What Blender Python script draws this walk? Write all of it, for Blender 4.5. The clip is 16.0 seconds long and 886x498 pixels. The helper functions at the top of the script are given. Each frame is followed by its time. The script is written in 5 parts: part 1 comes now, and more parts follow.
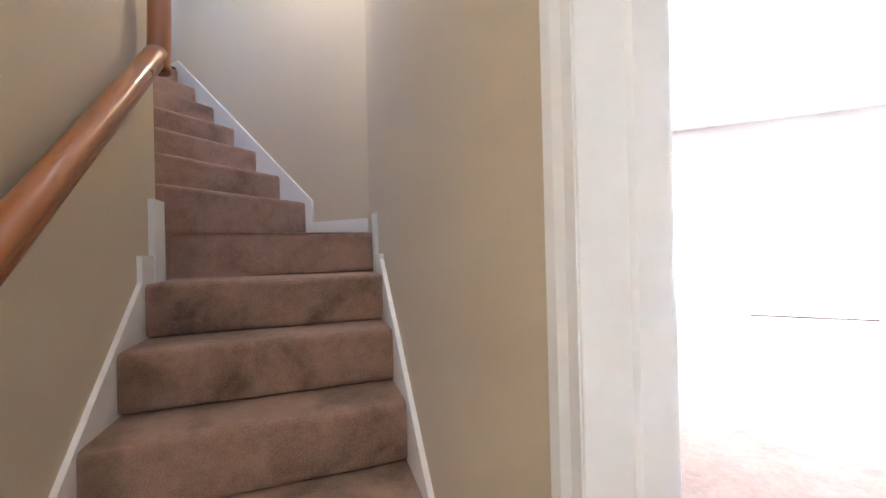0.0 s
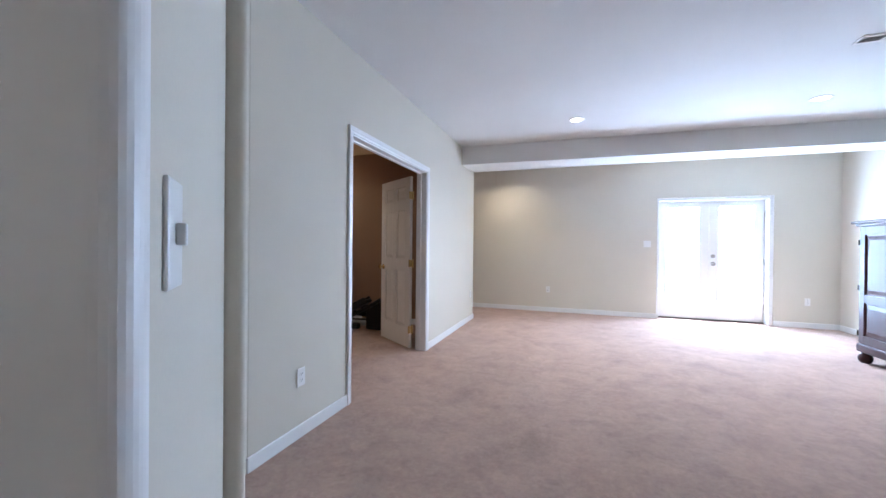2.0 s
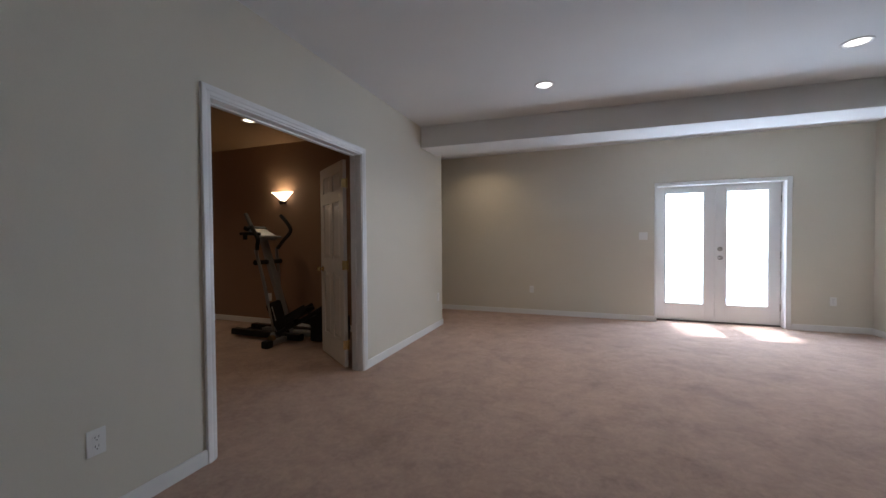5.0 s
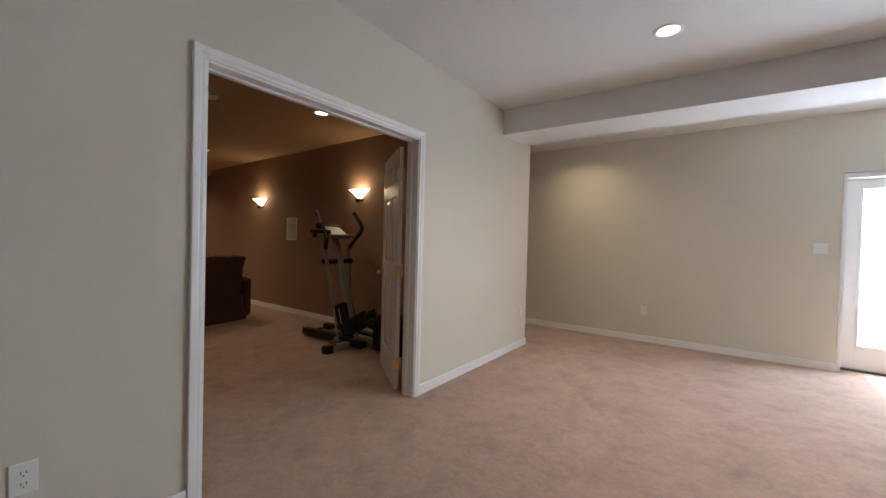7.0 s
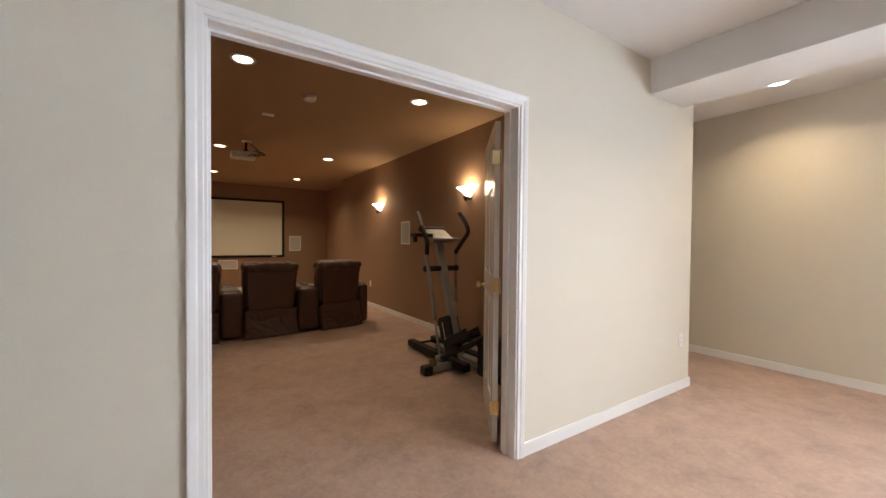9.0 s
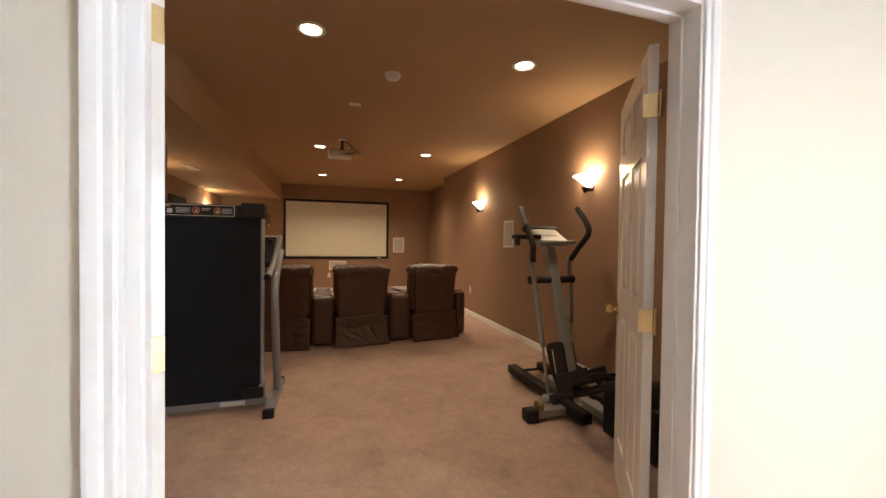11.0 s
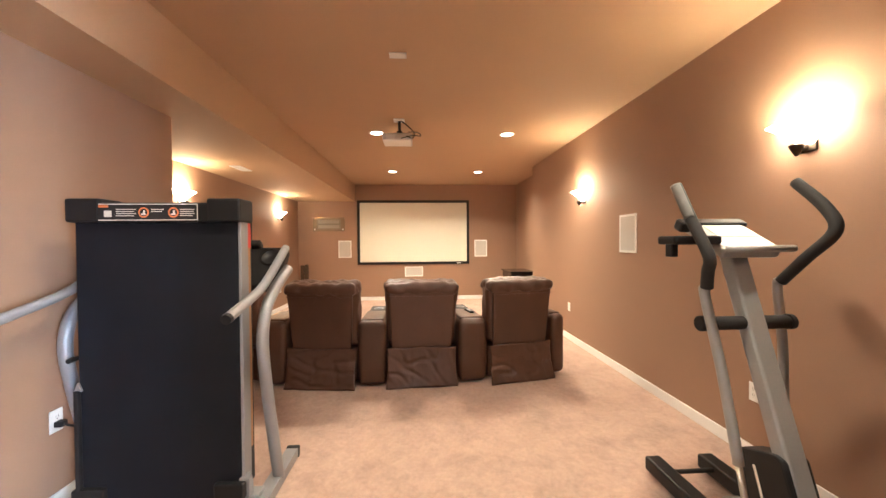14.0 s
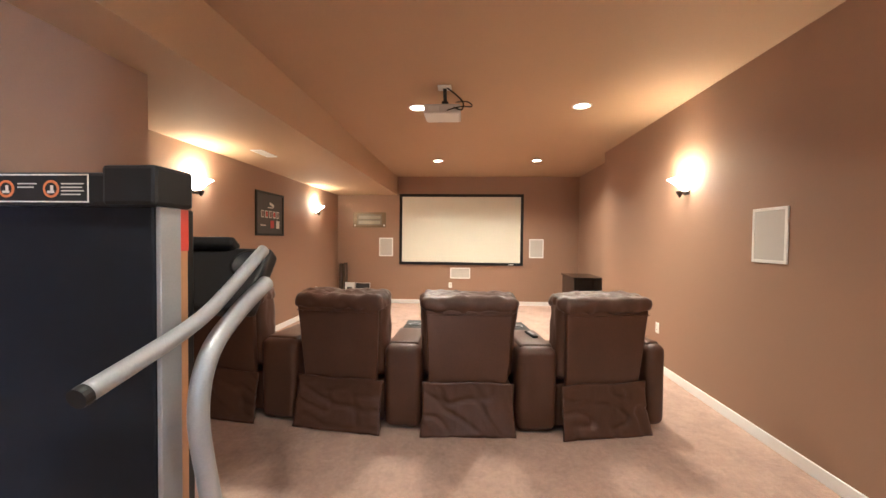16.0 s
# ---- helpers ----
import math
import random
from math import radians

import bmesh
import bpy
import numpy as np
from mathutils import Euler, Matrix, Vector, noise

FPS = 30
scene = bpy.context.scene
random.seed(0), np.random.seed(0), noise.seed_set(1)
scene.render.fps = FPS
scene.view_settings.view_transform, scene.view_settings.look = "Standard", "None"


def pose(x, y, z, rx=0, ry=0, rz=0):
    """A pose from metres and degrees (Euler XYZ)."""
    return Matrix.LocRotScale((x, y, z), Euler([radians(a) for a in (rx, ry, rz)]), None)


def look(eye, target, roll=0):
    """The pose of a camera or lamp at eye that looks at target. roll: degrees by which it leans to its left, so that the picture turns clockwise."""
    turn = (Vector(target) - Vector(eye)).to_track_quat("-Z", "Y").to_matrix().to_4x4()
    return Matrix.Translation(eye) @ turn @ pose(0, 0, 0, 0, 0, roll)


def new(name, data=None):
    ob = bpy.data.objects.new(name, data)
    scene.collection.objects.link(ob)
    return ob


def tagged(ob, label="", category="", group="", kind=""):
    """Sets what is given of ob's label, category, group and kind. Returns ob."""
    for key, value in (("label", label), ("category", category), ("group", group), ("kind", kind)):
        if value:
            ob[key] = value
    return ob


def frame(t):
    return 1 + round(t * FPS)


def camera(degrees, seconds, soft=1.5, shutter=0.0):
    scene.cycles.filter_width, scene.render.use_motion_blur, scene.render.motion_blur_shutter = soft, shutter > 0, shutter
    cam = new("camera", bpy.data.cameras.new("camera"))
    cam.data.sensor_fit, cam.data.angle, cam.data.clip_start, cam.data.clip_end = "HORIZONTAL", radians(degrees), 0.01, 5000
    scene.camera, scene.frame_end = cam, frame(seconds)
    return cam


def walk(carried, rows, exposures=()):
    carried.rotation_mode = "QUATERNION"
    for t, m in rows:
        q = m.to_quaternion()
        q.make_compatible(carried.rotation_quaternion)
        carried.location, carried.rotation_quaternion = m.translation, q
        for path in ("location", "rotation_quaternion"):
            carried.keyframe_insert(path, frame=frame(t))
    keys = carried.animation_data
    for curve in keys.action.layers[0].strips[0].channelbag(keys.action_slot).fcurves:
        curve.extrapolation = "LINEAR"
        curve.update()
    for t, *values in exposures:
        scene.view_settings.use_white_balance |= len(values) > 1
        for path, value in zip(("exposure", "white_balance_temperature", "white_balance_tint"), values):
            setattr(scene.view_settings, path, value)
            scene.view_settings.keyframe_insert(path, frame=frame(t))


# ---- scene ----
cam = camera(99.3, 16.0, soft=1.5)
PATH = [
    (0, (-0.028, -0.109, 1.233), (-0.918, 1.682, 1.24), -1.4),
    (0.5, (0.07, -0.03, 1.234), (-0.796, 1.773, 1.245), -1.3),
    (1, (0.172, 0.058, 1.24), (-0.654, 1.88, 1.247), -0.9),
    (1.5, (0.264, 0.136, 1.251), (-0.494, 1.987, 1.238), 0.1),
    (2, (0.343, 0.242, 1.23), (-0.319, 2.129, 1.216), 0.6),
    (2.5, (0.431, 0.365, 1.228), (-0.153, 2.277, 1.209), 0.8),
    (3, (0.52, 0.489, 1.243), (0.013, 2.423, 1.221), 0.6),
    (3.5, (0.59, 0.652, 1.232), (0.099, 2.59, 1.203), 0.1),
    (6, (0.723, 1.608, 1.271), (-0.208, 3.378, 1.237), 0.3),
    (6.5, (0.695, 1.801, 1.263), (-0.343, 3.51, 1.236), 1.2),
    (7, (0.669, 2.016, 1.261), (-0.516, 3.627, 1.23), 1.5),
    (7.5, (0.614, 2.216, 1.26), (-0.708, 3.716, 1.225), 1.9),
    (8, (0.511, 2.409, 1.282), (-0.932, 3.792, 1.232), 1.8),
    (8.5, (0.414, 2.573, 1.28), (-1.144, 3.826, 1.237), 1.4),
    (9, (0.305, 2.748, 1.296), (-1.363, 3.851, 1.257), 0.5),
    (9.5, (0.174, 2.884, 1.292), (-1.586, 3.834, 1.262), 0.1),
    (10, (0.005, 2.998, 1.303), (-1.821, 3.813, 1.27), 0.1),
    (12.5, (-0.998, 3.422, 1.314), (-2.974, 3.73, 1.271), 1.1),
    (13, (-1.208, 3.5, 1.322), (-3.196, 3.718, 1.275), 0.5),
    (13.5, (-1.403, 3.565, 1.344), (-3.397, 3.719, 1.302), -0.1),
    (14, (-1.617, 3.603, 1.364), (-3.613, 3.726, 1.327), -0.4),
    (14.5, (-1.826, 3.615, 1.358), (-3.824, 3.693, 1.324), -0.3),
    (15, (-2.066, 3.631, 1.367), (-4.065, 3.634, 1.327), -0.3),
    (15.5, (-2.285, 3.622, 1.375), (-4.284, 3.549, 1.33), 0.0),
    (16, (-2.515, 3.595, 1.384), (-4.511, 3.469, 1.334), 0.6),
]
EXPOSURES = [(0.0, 3.8, 5200, 12), (0.5, 3.4, 5050, 12), (1.0, 2.75, 4900, 11), (1.6, 2.35, 4850, 12), (2.5, 0.92, 5200, 12), (3.5, 0.33, 5500, 13), (6.0, 0.25, 5750, 13), (7.0, 0.95, 6000, 13),
             (8.0, 1.6, 6050, 13), (9.0, 1.85, 6050, 13), (10.0, 1.9, 6100, 13), (11.2, 2.6, 6150, 12), (12.3, 3.6, 5950, 12), (14.0, 4.1, 5350, 10), (16.0, 3.95, 4850, 8)]
walk(cam, [(t, look(eye, target, roll)) for t, eye, target, roll in PATH], EXPOSURES)

# ---- world, sun and lamps ----
SUN_ELEVATION, SUN_AZIMUTH = 62.0, -3.5      # the azimuth turns from +y towards +x
world = bpy.data.worlds.new("sky")
scene.world = world
world.use_nodes = True
sky = world.node_tree.nodes.new("ShaderNodeTexSky")
sky.sky_type, sky.sun_disc = "NISHITA", False
sky.sun_elevation, sky.sun_rotation = radians(SUN_ELEVATION), radians(SUN_AZIMUTH)
world.node_tree.links.new(sky.outputs[0], world.node_tree.nodes["Background"].inputs[0])
world.node_tree.nodes["Background"].inputs[1].default_value = 0.15


def lamp(name, kind, energy, colour, m, **settings):
    data = bpy.data.lights.new(name, kind)
    data.energy, data.color = energy, colour
    for key, value in settings.items():
        if key == "size":
            data.size = value
        if key == "size_y":
            data.shape, data.size_y = "RECTANGLE", value
        if key == "disk":
            data.shape, data.size = "DISK", value
        if key == "radius":
            data.shadow_soft_size = value
        if key == "angle":
            data.angle = value
        if key == "spot":
            data.spot_size, data.spot_blend = value, 0.6
        if key == "spread":
            data.spread = value
    ob = new(name, data)
    ob.matrix_world = m
    return ob


e, a = radians(SUN_ELEVATION), radians(SUN_AZIMUTH)
to_sun = Vector((math.sin(a) * math.cos(e), math.cos(a) * math.cos(e), math.sin(e)))
lamp("sun", "SUN", 5.0, (1.0, 0.95, 0.88), look((0, 0, 20), Vector((0, 0, 20)) - to_sun), angle=radians(0.5))
WARM, DAY = (1.0, 0.76, 0.46), (0.80, 0.91, 1.0)
TH_WATTS, SCONCE_WATTS, SCONCE_GLOW = 3.3, 1.25, 4.0
# the sky's light in the glazed doors
lamp("door_daylight", "AREA", 90.0, DAY, look((2.52, 8.03, 1.06), (2.52, 6.5, 0.92)), size=1.62, size_y=1.86)


# ---- materials ----
def mat(name, colour, rough=0.5, metal=0.0, bump=0.0, scale=40.0, vary=0.06, large=1.5, coat=0.0, sheen=0.0, spec=0.5, detail=6.0, stretch=(1, 1, 1)):
    """A principled material with grain and stains at two scales, and a fine relief."""
    m = bpy.data.materials.new(name)
    m.use_nodes = True
    nt = m.node_tree
    n, li = nt.nodes, nt.links
    b = n["Principled BSDF"]
    co = n.new("ShaderNodeTexCoord")
    mp = n.new("ShaderNodeMapping")
    mp.inputs["Scale"].default_value = stretch
    li.new(co.outputs["Object"], mp.inputs[0])
    f, g = n.new("ShaderNodeTexNoise"), n.new("ShaderNodeTexNoise")
    f.inputs["Scale"].default_value, f.inputs["Detail"].default_value = scale, detail
    g.inputs["Scale"].default_value, g.inputs["Detail"].default_value = large, 3
    li.new(mp.outputs[0], f.inputs[0])
    li.new(mp.outputs[0], g.inputs[0])
    mix = n.new("ShaderNodeMath")
    mix.operation = "ADD"
    li.new(f.outputs[0], mix.inputs[0])
    li.new(g.outputs[0], mix.inputs[1])
    ramp = n.new("ShaderNodeMapRange")
    ramp.inputs["From Min"].default_value, ramp.inputs["From Max"].default_value = 0.7, 1.3
    ramp.inputs["To Min"].default_value, ramp.inputs["To Max"].default_value = 1 - vary, 1 + vary
    li.new(mix.outputs[0], ramp.inputs[0])
    hsv = n.new("ShaderNodeHueSaturation")
    hsv.inputs["Color"].default_value = (*colour, 1)
    li.new(ramp.outputs[0], hsv.inputs["Value"])
    li.new(hsv.outputs[0], b.inputs["Base Color"])
    rr = n.new("ShaderNodeMapRange")
    rr.inputs["To Min"].default_value, rr.inputs["To Max"].default_value = max(0.02, rough - 0.08), min(1, rough + 0.08)
    li.new(f.outputs[0], rr.inputs[0])
    li.new(rr.outputs[0], b.inputs["Roughness"])
    b.inputs["Metallic"].default_value = metal
    b.inputs["Specular IOR Level"].default_value = spec
    b.inputs["Coat Weight"].default_value = coat
    b.inputs["Sheen Weight"].default_value = sheen
    if bump:
        bp = n.new("ShaderNodeBump")
        bp.inputs["Strength"].default_value, bp.inputs["Distance"].default_value = bump, 0.004
        li.new(f.outputs[0], bp.inputs["Height"])
        li.new(bp.outputs[0], b.inputs["Normal"])
    return m


def glow(name, colour, strength):
    m = bpy.data.materials.new(name)
    m.use_nodes = True
    b = m.node_tree.nodes["Principled BSDF"]
    b.inputs["Base Color"].default_value = (0.9, 0.88, 0.84, 1)
    b.inputs["Emission Color"].default_value = (*colour, 1)
    b.inputs["Emission Strength"].default_value = strength
    return m


GREIGE = mat("greige_wall_paint", (0.65, 0.605, 0.508), 0.75, bump=0.06, scale=160, vary=0.03, large=0.6)
CREAM = mat("stair_wall_paint", (0.62, 0.53, 0.39), 0.75, bump=0.06, scale=160, vary=0.03, large=0.6)
TAN = mat("tan_ceiling_paint", (0.42, 0.272, 0.155), 0.8, bump=0.06, scale=140, vary=0.04, large=0.7)
BROWN = mat("brown_wall_paint", (0.295, 0.178, 0.112), 0.7, bump=0.06, scale=160, vary=0.04, large=0.6)
CEIL = mat("white_ceiling_paint", (0.74, 0.74, 0.73), 0.85, bump=0.08, scale=120, vary=0.03)
WHITE = mat("white_trim_paint", (0.80, 0.79, 0.77), 0.4, bump=0.008, scale=60, vary=0.01)
def carpet(name, colour, marks, soil, grain, stain):
    """Cut pile: fine tufts, brushed patches where the pile lies over, and soiled spots."""
    m = bpy.data.materials.new(name)
    m.use_nodes = True
    n, li = m.node_tree.nodes, m.node_tree.links
    b = n["Principled BSDF"]
    co = n.new("ShaderNodeTexCoord")
    total = None
    tuft = None
    for scale, amount, detail, warp, lo, hi in ((230, grain, 3, 0.0, 0.3, 0.7), (38, grain * 0.5, 4, 0.3, 0.3, 0.7), (marks * 2.2, 0.05, 5, 0.8, 0.38, 0.62), (marks, 0.04, 6, 0.3, 0.38, 0.62), (marks * 0.3, 0.045, 5, 0.5, 0.40, 0.60), (soil, -stain, 6, 0.4, 0.50, 0.68)):
        t = n.new("ShaderNodeTexNoise")
        t.inputs["Scale"].default_value, t.inputs["Detail"].default_value, t.inputs["Distortion"].default_value = scale, detail, warp
        li.new(co.outputs["Object"], t.inputs[0])
        r = n.new("ShaderNodeMapRange")
        r.inputs["From Min"].default_value, r.inputs["From Max"].default_value = lo, hi
        r.inputs["To Min"].default_value, r.inputs["To Max"].default_value = -abs(amount) if amount > 0 else 0.0, amount if amount > 0 else 2 * amount
        li.new(t.outputs[0], r.inputs[0])
        tuft = tuft or t
        if total is None:
            total = r
        else:
            s = n.new("ShaderNodeMath")
            s.operation = "ADD"
            li.new(total.outputs[0], s.inputs[0])
            li.new(r.outputs[0], s.inputs[1])
            total = s
    one = n.new("ShaderNodeMath")
    one.operation = "ADD"
    one.inputs[1].default_value = 1.0
    li.new(total.outputs[0], one.inputs[0])
    hsv = n.new("ShaderNodeHueSaturation")
    hsv.inputs["Color"].default_value = (*colour, 1)
    li.new(one.outputs[0], hsv.inputs["Value"])
    li.new(hsv.outputs[0], b.inputs["Base Color"])
    b.inputs["Roughness"].default_value, b.inputs["Specular IOR Level"].default_value, b.inputs["Sheen Weight"].default_value = 1.0, 0.1, 0.15
    bp = n.new("ShaderNodeBump")
    bp.inputs["Strength"].default_value, bp.inputs["Distance"].default_value = 0.9, 0.006
    li.new(tuft.outputs[0], bp.inputs["Height"])
    li.new(bp.outputs[0], b.inputs["Normal"])
    return m


CARPET = carpet("beige_carpet", (0.495, 0.35, 0.278), 7.0, 3.0, 0.15, 0.07)
STAIR_CARPET = carpet("brown_stair_carpet", (0.36, 0.225, 0.16), 7.0, 4.0, 0.16, 0.2)
OAK = mat("varnished_oak", (0.32, 0.118, 0.038), 0.3, bump=0.02, scale=7, vary=0.14, large=3, coat=0.35, detail=3)
LEATHER = mat("dark_brown_leather", (0.066, 0.029, 0.017), 0.42, bump=0.22, scale=90, vary=0.16, large=4)
BLACK = mat("black_plastic", (0.011, 0.011, 0.012), 0.48, bump=0.05, scale=200, vary=0.2, spec=0.3)
GREY_METAL = mat("grey_painted_steel", (0.30, 0.31, 0.33), 0.4, 0.35, bump=0.03, scale=150, vary=0.06)
MAHOGANY = mat("dark_mahogany", (0.040, 0.014, 0.015), 0.36, bump=0.01, scale=14, vary=0.12, large=0.8, coat=0.05, spec=0.3, stretch=(8, 8, 0.7))
SCREEN = mat("projection_screen_cloth", (0.70, 0.68, 0.57), 0.8, bump=0.02, scale=400, vary=0.01)
BRASS = mat("polished_brass", (0.74, 0.58, 0.30), 0.24, 1.0, bump=0.02, scale=80, vary=0.05)
LAMP_GLOW = glow("lit_lamp_lens", (1.0, 0.79, 0.52), 3.0)
COOL_GLOW = glow("lit_cool_lamp_lens", (1.0, 0.90, 0.78), 3.0)


# ---- mesh helpers ----
def empty(name, x=0, y=0, z=0, rz=0, **tags):
    ob = new(name)
    ob.matrix_world = pose(x, y, z, 0, 0, rz)
    return tagged(ob, **tags)


def part(name, bm, material, parent=None, label="", smooth=False, m=None):
    """Links a bmesh as one mesh object, under a thing or a part."""
    me = bpy.data.meshes.new(name)
    if smooth:
        for f in bm.faces:
            f.smooth = True
    bm.to_mesh(me)
    bm.free()
    for x in (material if isinstance(material, (list, tuple)) else [material]):
        me.materials.append(x)
    ob = new(name, me)
    if m is not None:
        ob.matrix_basis = m
    if parent is not None:
        ob.parent = parent
    if label:
        ob["label"] = label
    return ob


def box(x0, x1, y0, y1, z0, z1, bevel=0.0, seg=2, bm=None, m=None, index=0):
    """A box between limits, its edges rounded; added to bm where one is given."""
    own = bmesh.new()
    r = bmesh.ops.create_cube(own, size=1.0)
    bmesh.ops.transform(own, matrix=Matrix.Translation(((x0 + x1) / 2, (y0 + y1) / 2, (z0 + z1) / 2)) @ Matrix.Diagonal((abs(x1 - x0), abs(y1 - y0), abs(z1 - z0), 1)), verts=own.verts)
    if bevel:
        bmesh.ops.bevel(own, geom=own.edges[:], offset=min(bevel, 0.49 * min(abs(x1 - x0), abs(y1 - y0), abs(z1 - z0))), segments=seg, profile=0.5, affect="EDGES")
    return merge(bm, own, m, index)


def merge(bm, own, m=None, index=0):
    if m is not None:
        bmesh.ops.transform(own, matrix=m, verts=own.verts)
    for f in own.faces:
        f.material_index = index
    if bm is None:
        return own
    me = bpy.data.meshes.new("tmp")
    own.to_mesh(me)
    own.free()
    bm.from_mesh(me)
    bpy.data.meshes.remove(me)
    return bm


def prism(points, z0, z1, bevel=0.0, bm=None, m=None, seg=2):
    """An upright block on an outline of (x, y), counter-clockwise."""
    own = bmesh.new()
    lo = [own.verts.new((x, y, z0)) for x, y in points]
    hi = [own.verts.new((x, y, z1)) for x, y in points]
    own.faces.new(lo[::-1])
    own.faces.new(hi)
    for k in range(len(points)):
        q = (k + 1) % len(points)
        own.faces.new((lo[k], lo[q], hi[q], hi[k]))
    if bevel:
        bmesh.ops.bevel(own, geom=own.edges[:], offset=bevel, segments=seg, profile=0.5, affect="EDGES")
    return merge(bm, own, m)


def rod(a, b, r, r2=None, n=16, bm=None, m=None):
    a, b = Vector(a), Vector(b)
    own = bmesh.new()
    bmesh.ops.create_cone(own, cap_ends=True, segments=n, radius1=r, radius2=r if r2 is None else r2, depth=(b - a).length)
    t = Matrix.Translation((a + b) / 2) @ (b - a).to_track_quat("Z", "Y").to_matrix().to_4x4()
    return merge(bm, own, t if m is None else m @ t)


def tube(points, r, n=12, bm=None, m=None, flat=1.0):
    """A bent tube through points, smoothed by a spline."""
    p = [Vector(q) for q in points]
    path = []
    for k in range(len(p) - 1):
        a, b, c, d = p[max(k - 1, 0)], p[k], p[k + 1], p[min(k + 2, len(p) - 1)]
        for s in range(6):
            u = s / 6
            path.append(0.5 * (2 * b + (c - a) * u + (2 * a - 5 * b + 4 * c - d) * u * u + (3 * b - a - 3 * c + d) * u ** 3))
    path.append(p[-1])
    own = bmesh.new()
    rings, side = [], None
    for k, q in enumerate(path):
        way = (path[min(k + 1, len(path) - 1)] - path[max(k - 1, 0)]).normalized()
        if side is None:
            side = way.orthogonal().normalized()
        side = (side - way * side.dot(way)).normalized()
        up = way.cross(side)
        rings.append([own.verts.new(q + (side * math.cos(math.tau * j / n) + up * math.sin(math.tau * j / n) * flat) * r) for j in range(n)])
    for u, v in zip(rings, rings[1:]):
        for j in range(n):
            own.faces.new((u[j], u[(j + 1) % n], v[(j + 1) % n], v[j]))
    own.faces.new(rings[0][::-1])
    own.faces.new(rings[-1])
    return merge(bm, own, m)


def lathe(profile, n=32, bm=None, m=None, closed=True):
    """A turned body from (radius, height) rows."""
    own = bmesh.new()
    rings = [[own.verts.new((r * math.cos(math.tau * k / n), r * math.sin(math.tau * k / n), z)) for k in range(n)] for r, z in profile]
    for u, v in zip(rings, rings[1:]):
        for k in range(n):
            own.faces.new((u[k], u[(k + 1) % n], v[(k + 1) % n], v[k]))
    if closed:
        own.faces.new(rings[0][::-1])
        own.faces.new(rings[-1])
    return merge(bm, own, m)


def thing(name, x=0, y=0, z=0, rz=0, label="", category="", group=""):
    return empty(name, x, y, z, rz, label=label, category=category, group=group)


def setting(name, bm, material, label=""):
    return tagged(part(name, bm, material), label=label, kind="structure")


# ---- the large structure ----
CEIL_Z, TH_Z = 2.75, 2.725
WX, WT = -1.305, -1.424                # the faces of the wall between the two rooms
DY0, DY1, DZ = 2.773, 4.351, 2.105     # the double doorway in it
FARY, EASTX, SOUTHY = 7.74, 4.21, -2.6
SCRX, RY, NICHE_Y, JOGX = -10.57, 5.668, 5.93, -8.40
LY, BULKX, LRY, SOFY, SOFZ = 1.717, -4.63, 0.78, 2.09, 2.33

setting("floor", box(-10.8, 4.4, -2.8, 7.88, -0.12, 0.0), CARPET, "beige cut-pile wall-to-wall carpet")
setting("ceiling_theatre", prism([(-10.75, 0.6), (-4.55, 0.6), (-4.55, 1.62), (-1.45, 1.62), (-1.45, 6.05), (-10.75, 6.05)], TH_Z, TH_Z + 0.1), TAN, "tan brown painted home theatre ceiling")

# the wall with the double doorway: two skins, each in its room's paint
def doorway_wall(x0, x1, y0, y1, top):
    bm = box(x0, x1, y0, DY0, 0, top)
    box(x0, x1, DY1, y1, 0, top, bm=bm)
    box(x0, x1, DY0, DY1, DZ, top, bm=bm)
    return bm


setting("wall_west", doorway_wall(-1.375, WX, 1.80, 6.51, CEIL_Z), GREIGE, "pale greige painted wall")
setting("wall_theatre_east", doorway_wall(WT, -1.375, LY, 5.75, TH_Z), BROWN, "brown painted theatre wall")
setting("wall_alcove_south", box(-3.2, -1.375, 6.41, 6.51, 0, CEIL_Z), GREIGE, "pale greige alcove wall")
setting("wall_alcove_west", box(-3.3, -3.2, 6.41, 7.80, 0, CEIL_Z), GREIGE, "pale greige alcove wall")
bm = box(-3.3, 1.70, FARY, FARY + 0.24, 0, CEIL_Z)
box(3.37, EASTX + 0.1, FARY, FARY + 0.24, 0, CEIL_Z, bm=bm)
box(1.70, 3.37, FARY, FARY + 0.24, 2.115, CEIL_Z, bm=bm)
setting("wall_north", bm, GREIGE, "pale greige wall round the glazed doors")
setting("wall_east", box(EASTX, EASTX + 0.1, SOUTHY, FARY, 0, CEIL_Z), GREIGE, "pale greige painted wall")
setting("wall_south", box(-1.3, EASTX, SOUTHY - 0.1, SOUTHY, 0, CEIL_Z), GREIGE, "pale greige painted wall")
setting("ceiling_beam", prism([(WX, 5.765), (EASTX, 5.99), (EASTX, 6.42), (WX, 6.30)], 2.475, CEIL_Z, 0.006), CEIL, "boxed-in ceiling beam painted matt white")
setting("ceiling_alcove", box(-3.3, -1.45, 6.5, 7.85, CEIL_Z, CEIL_Z + 0.1), CEIL, "white painted alcove ceiling")

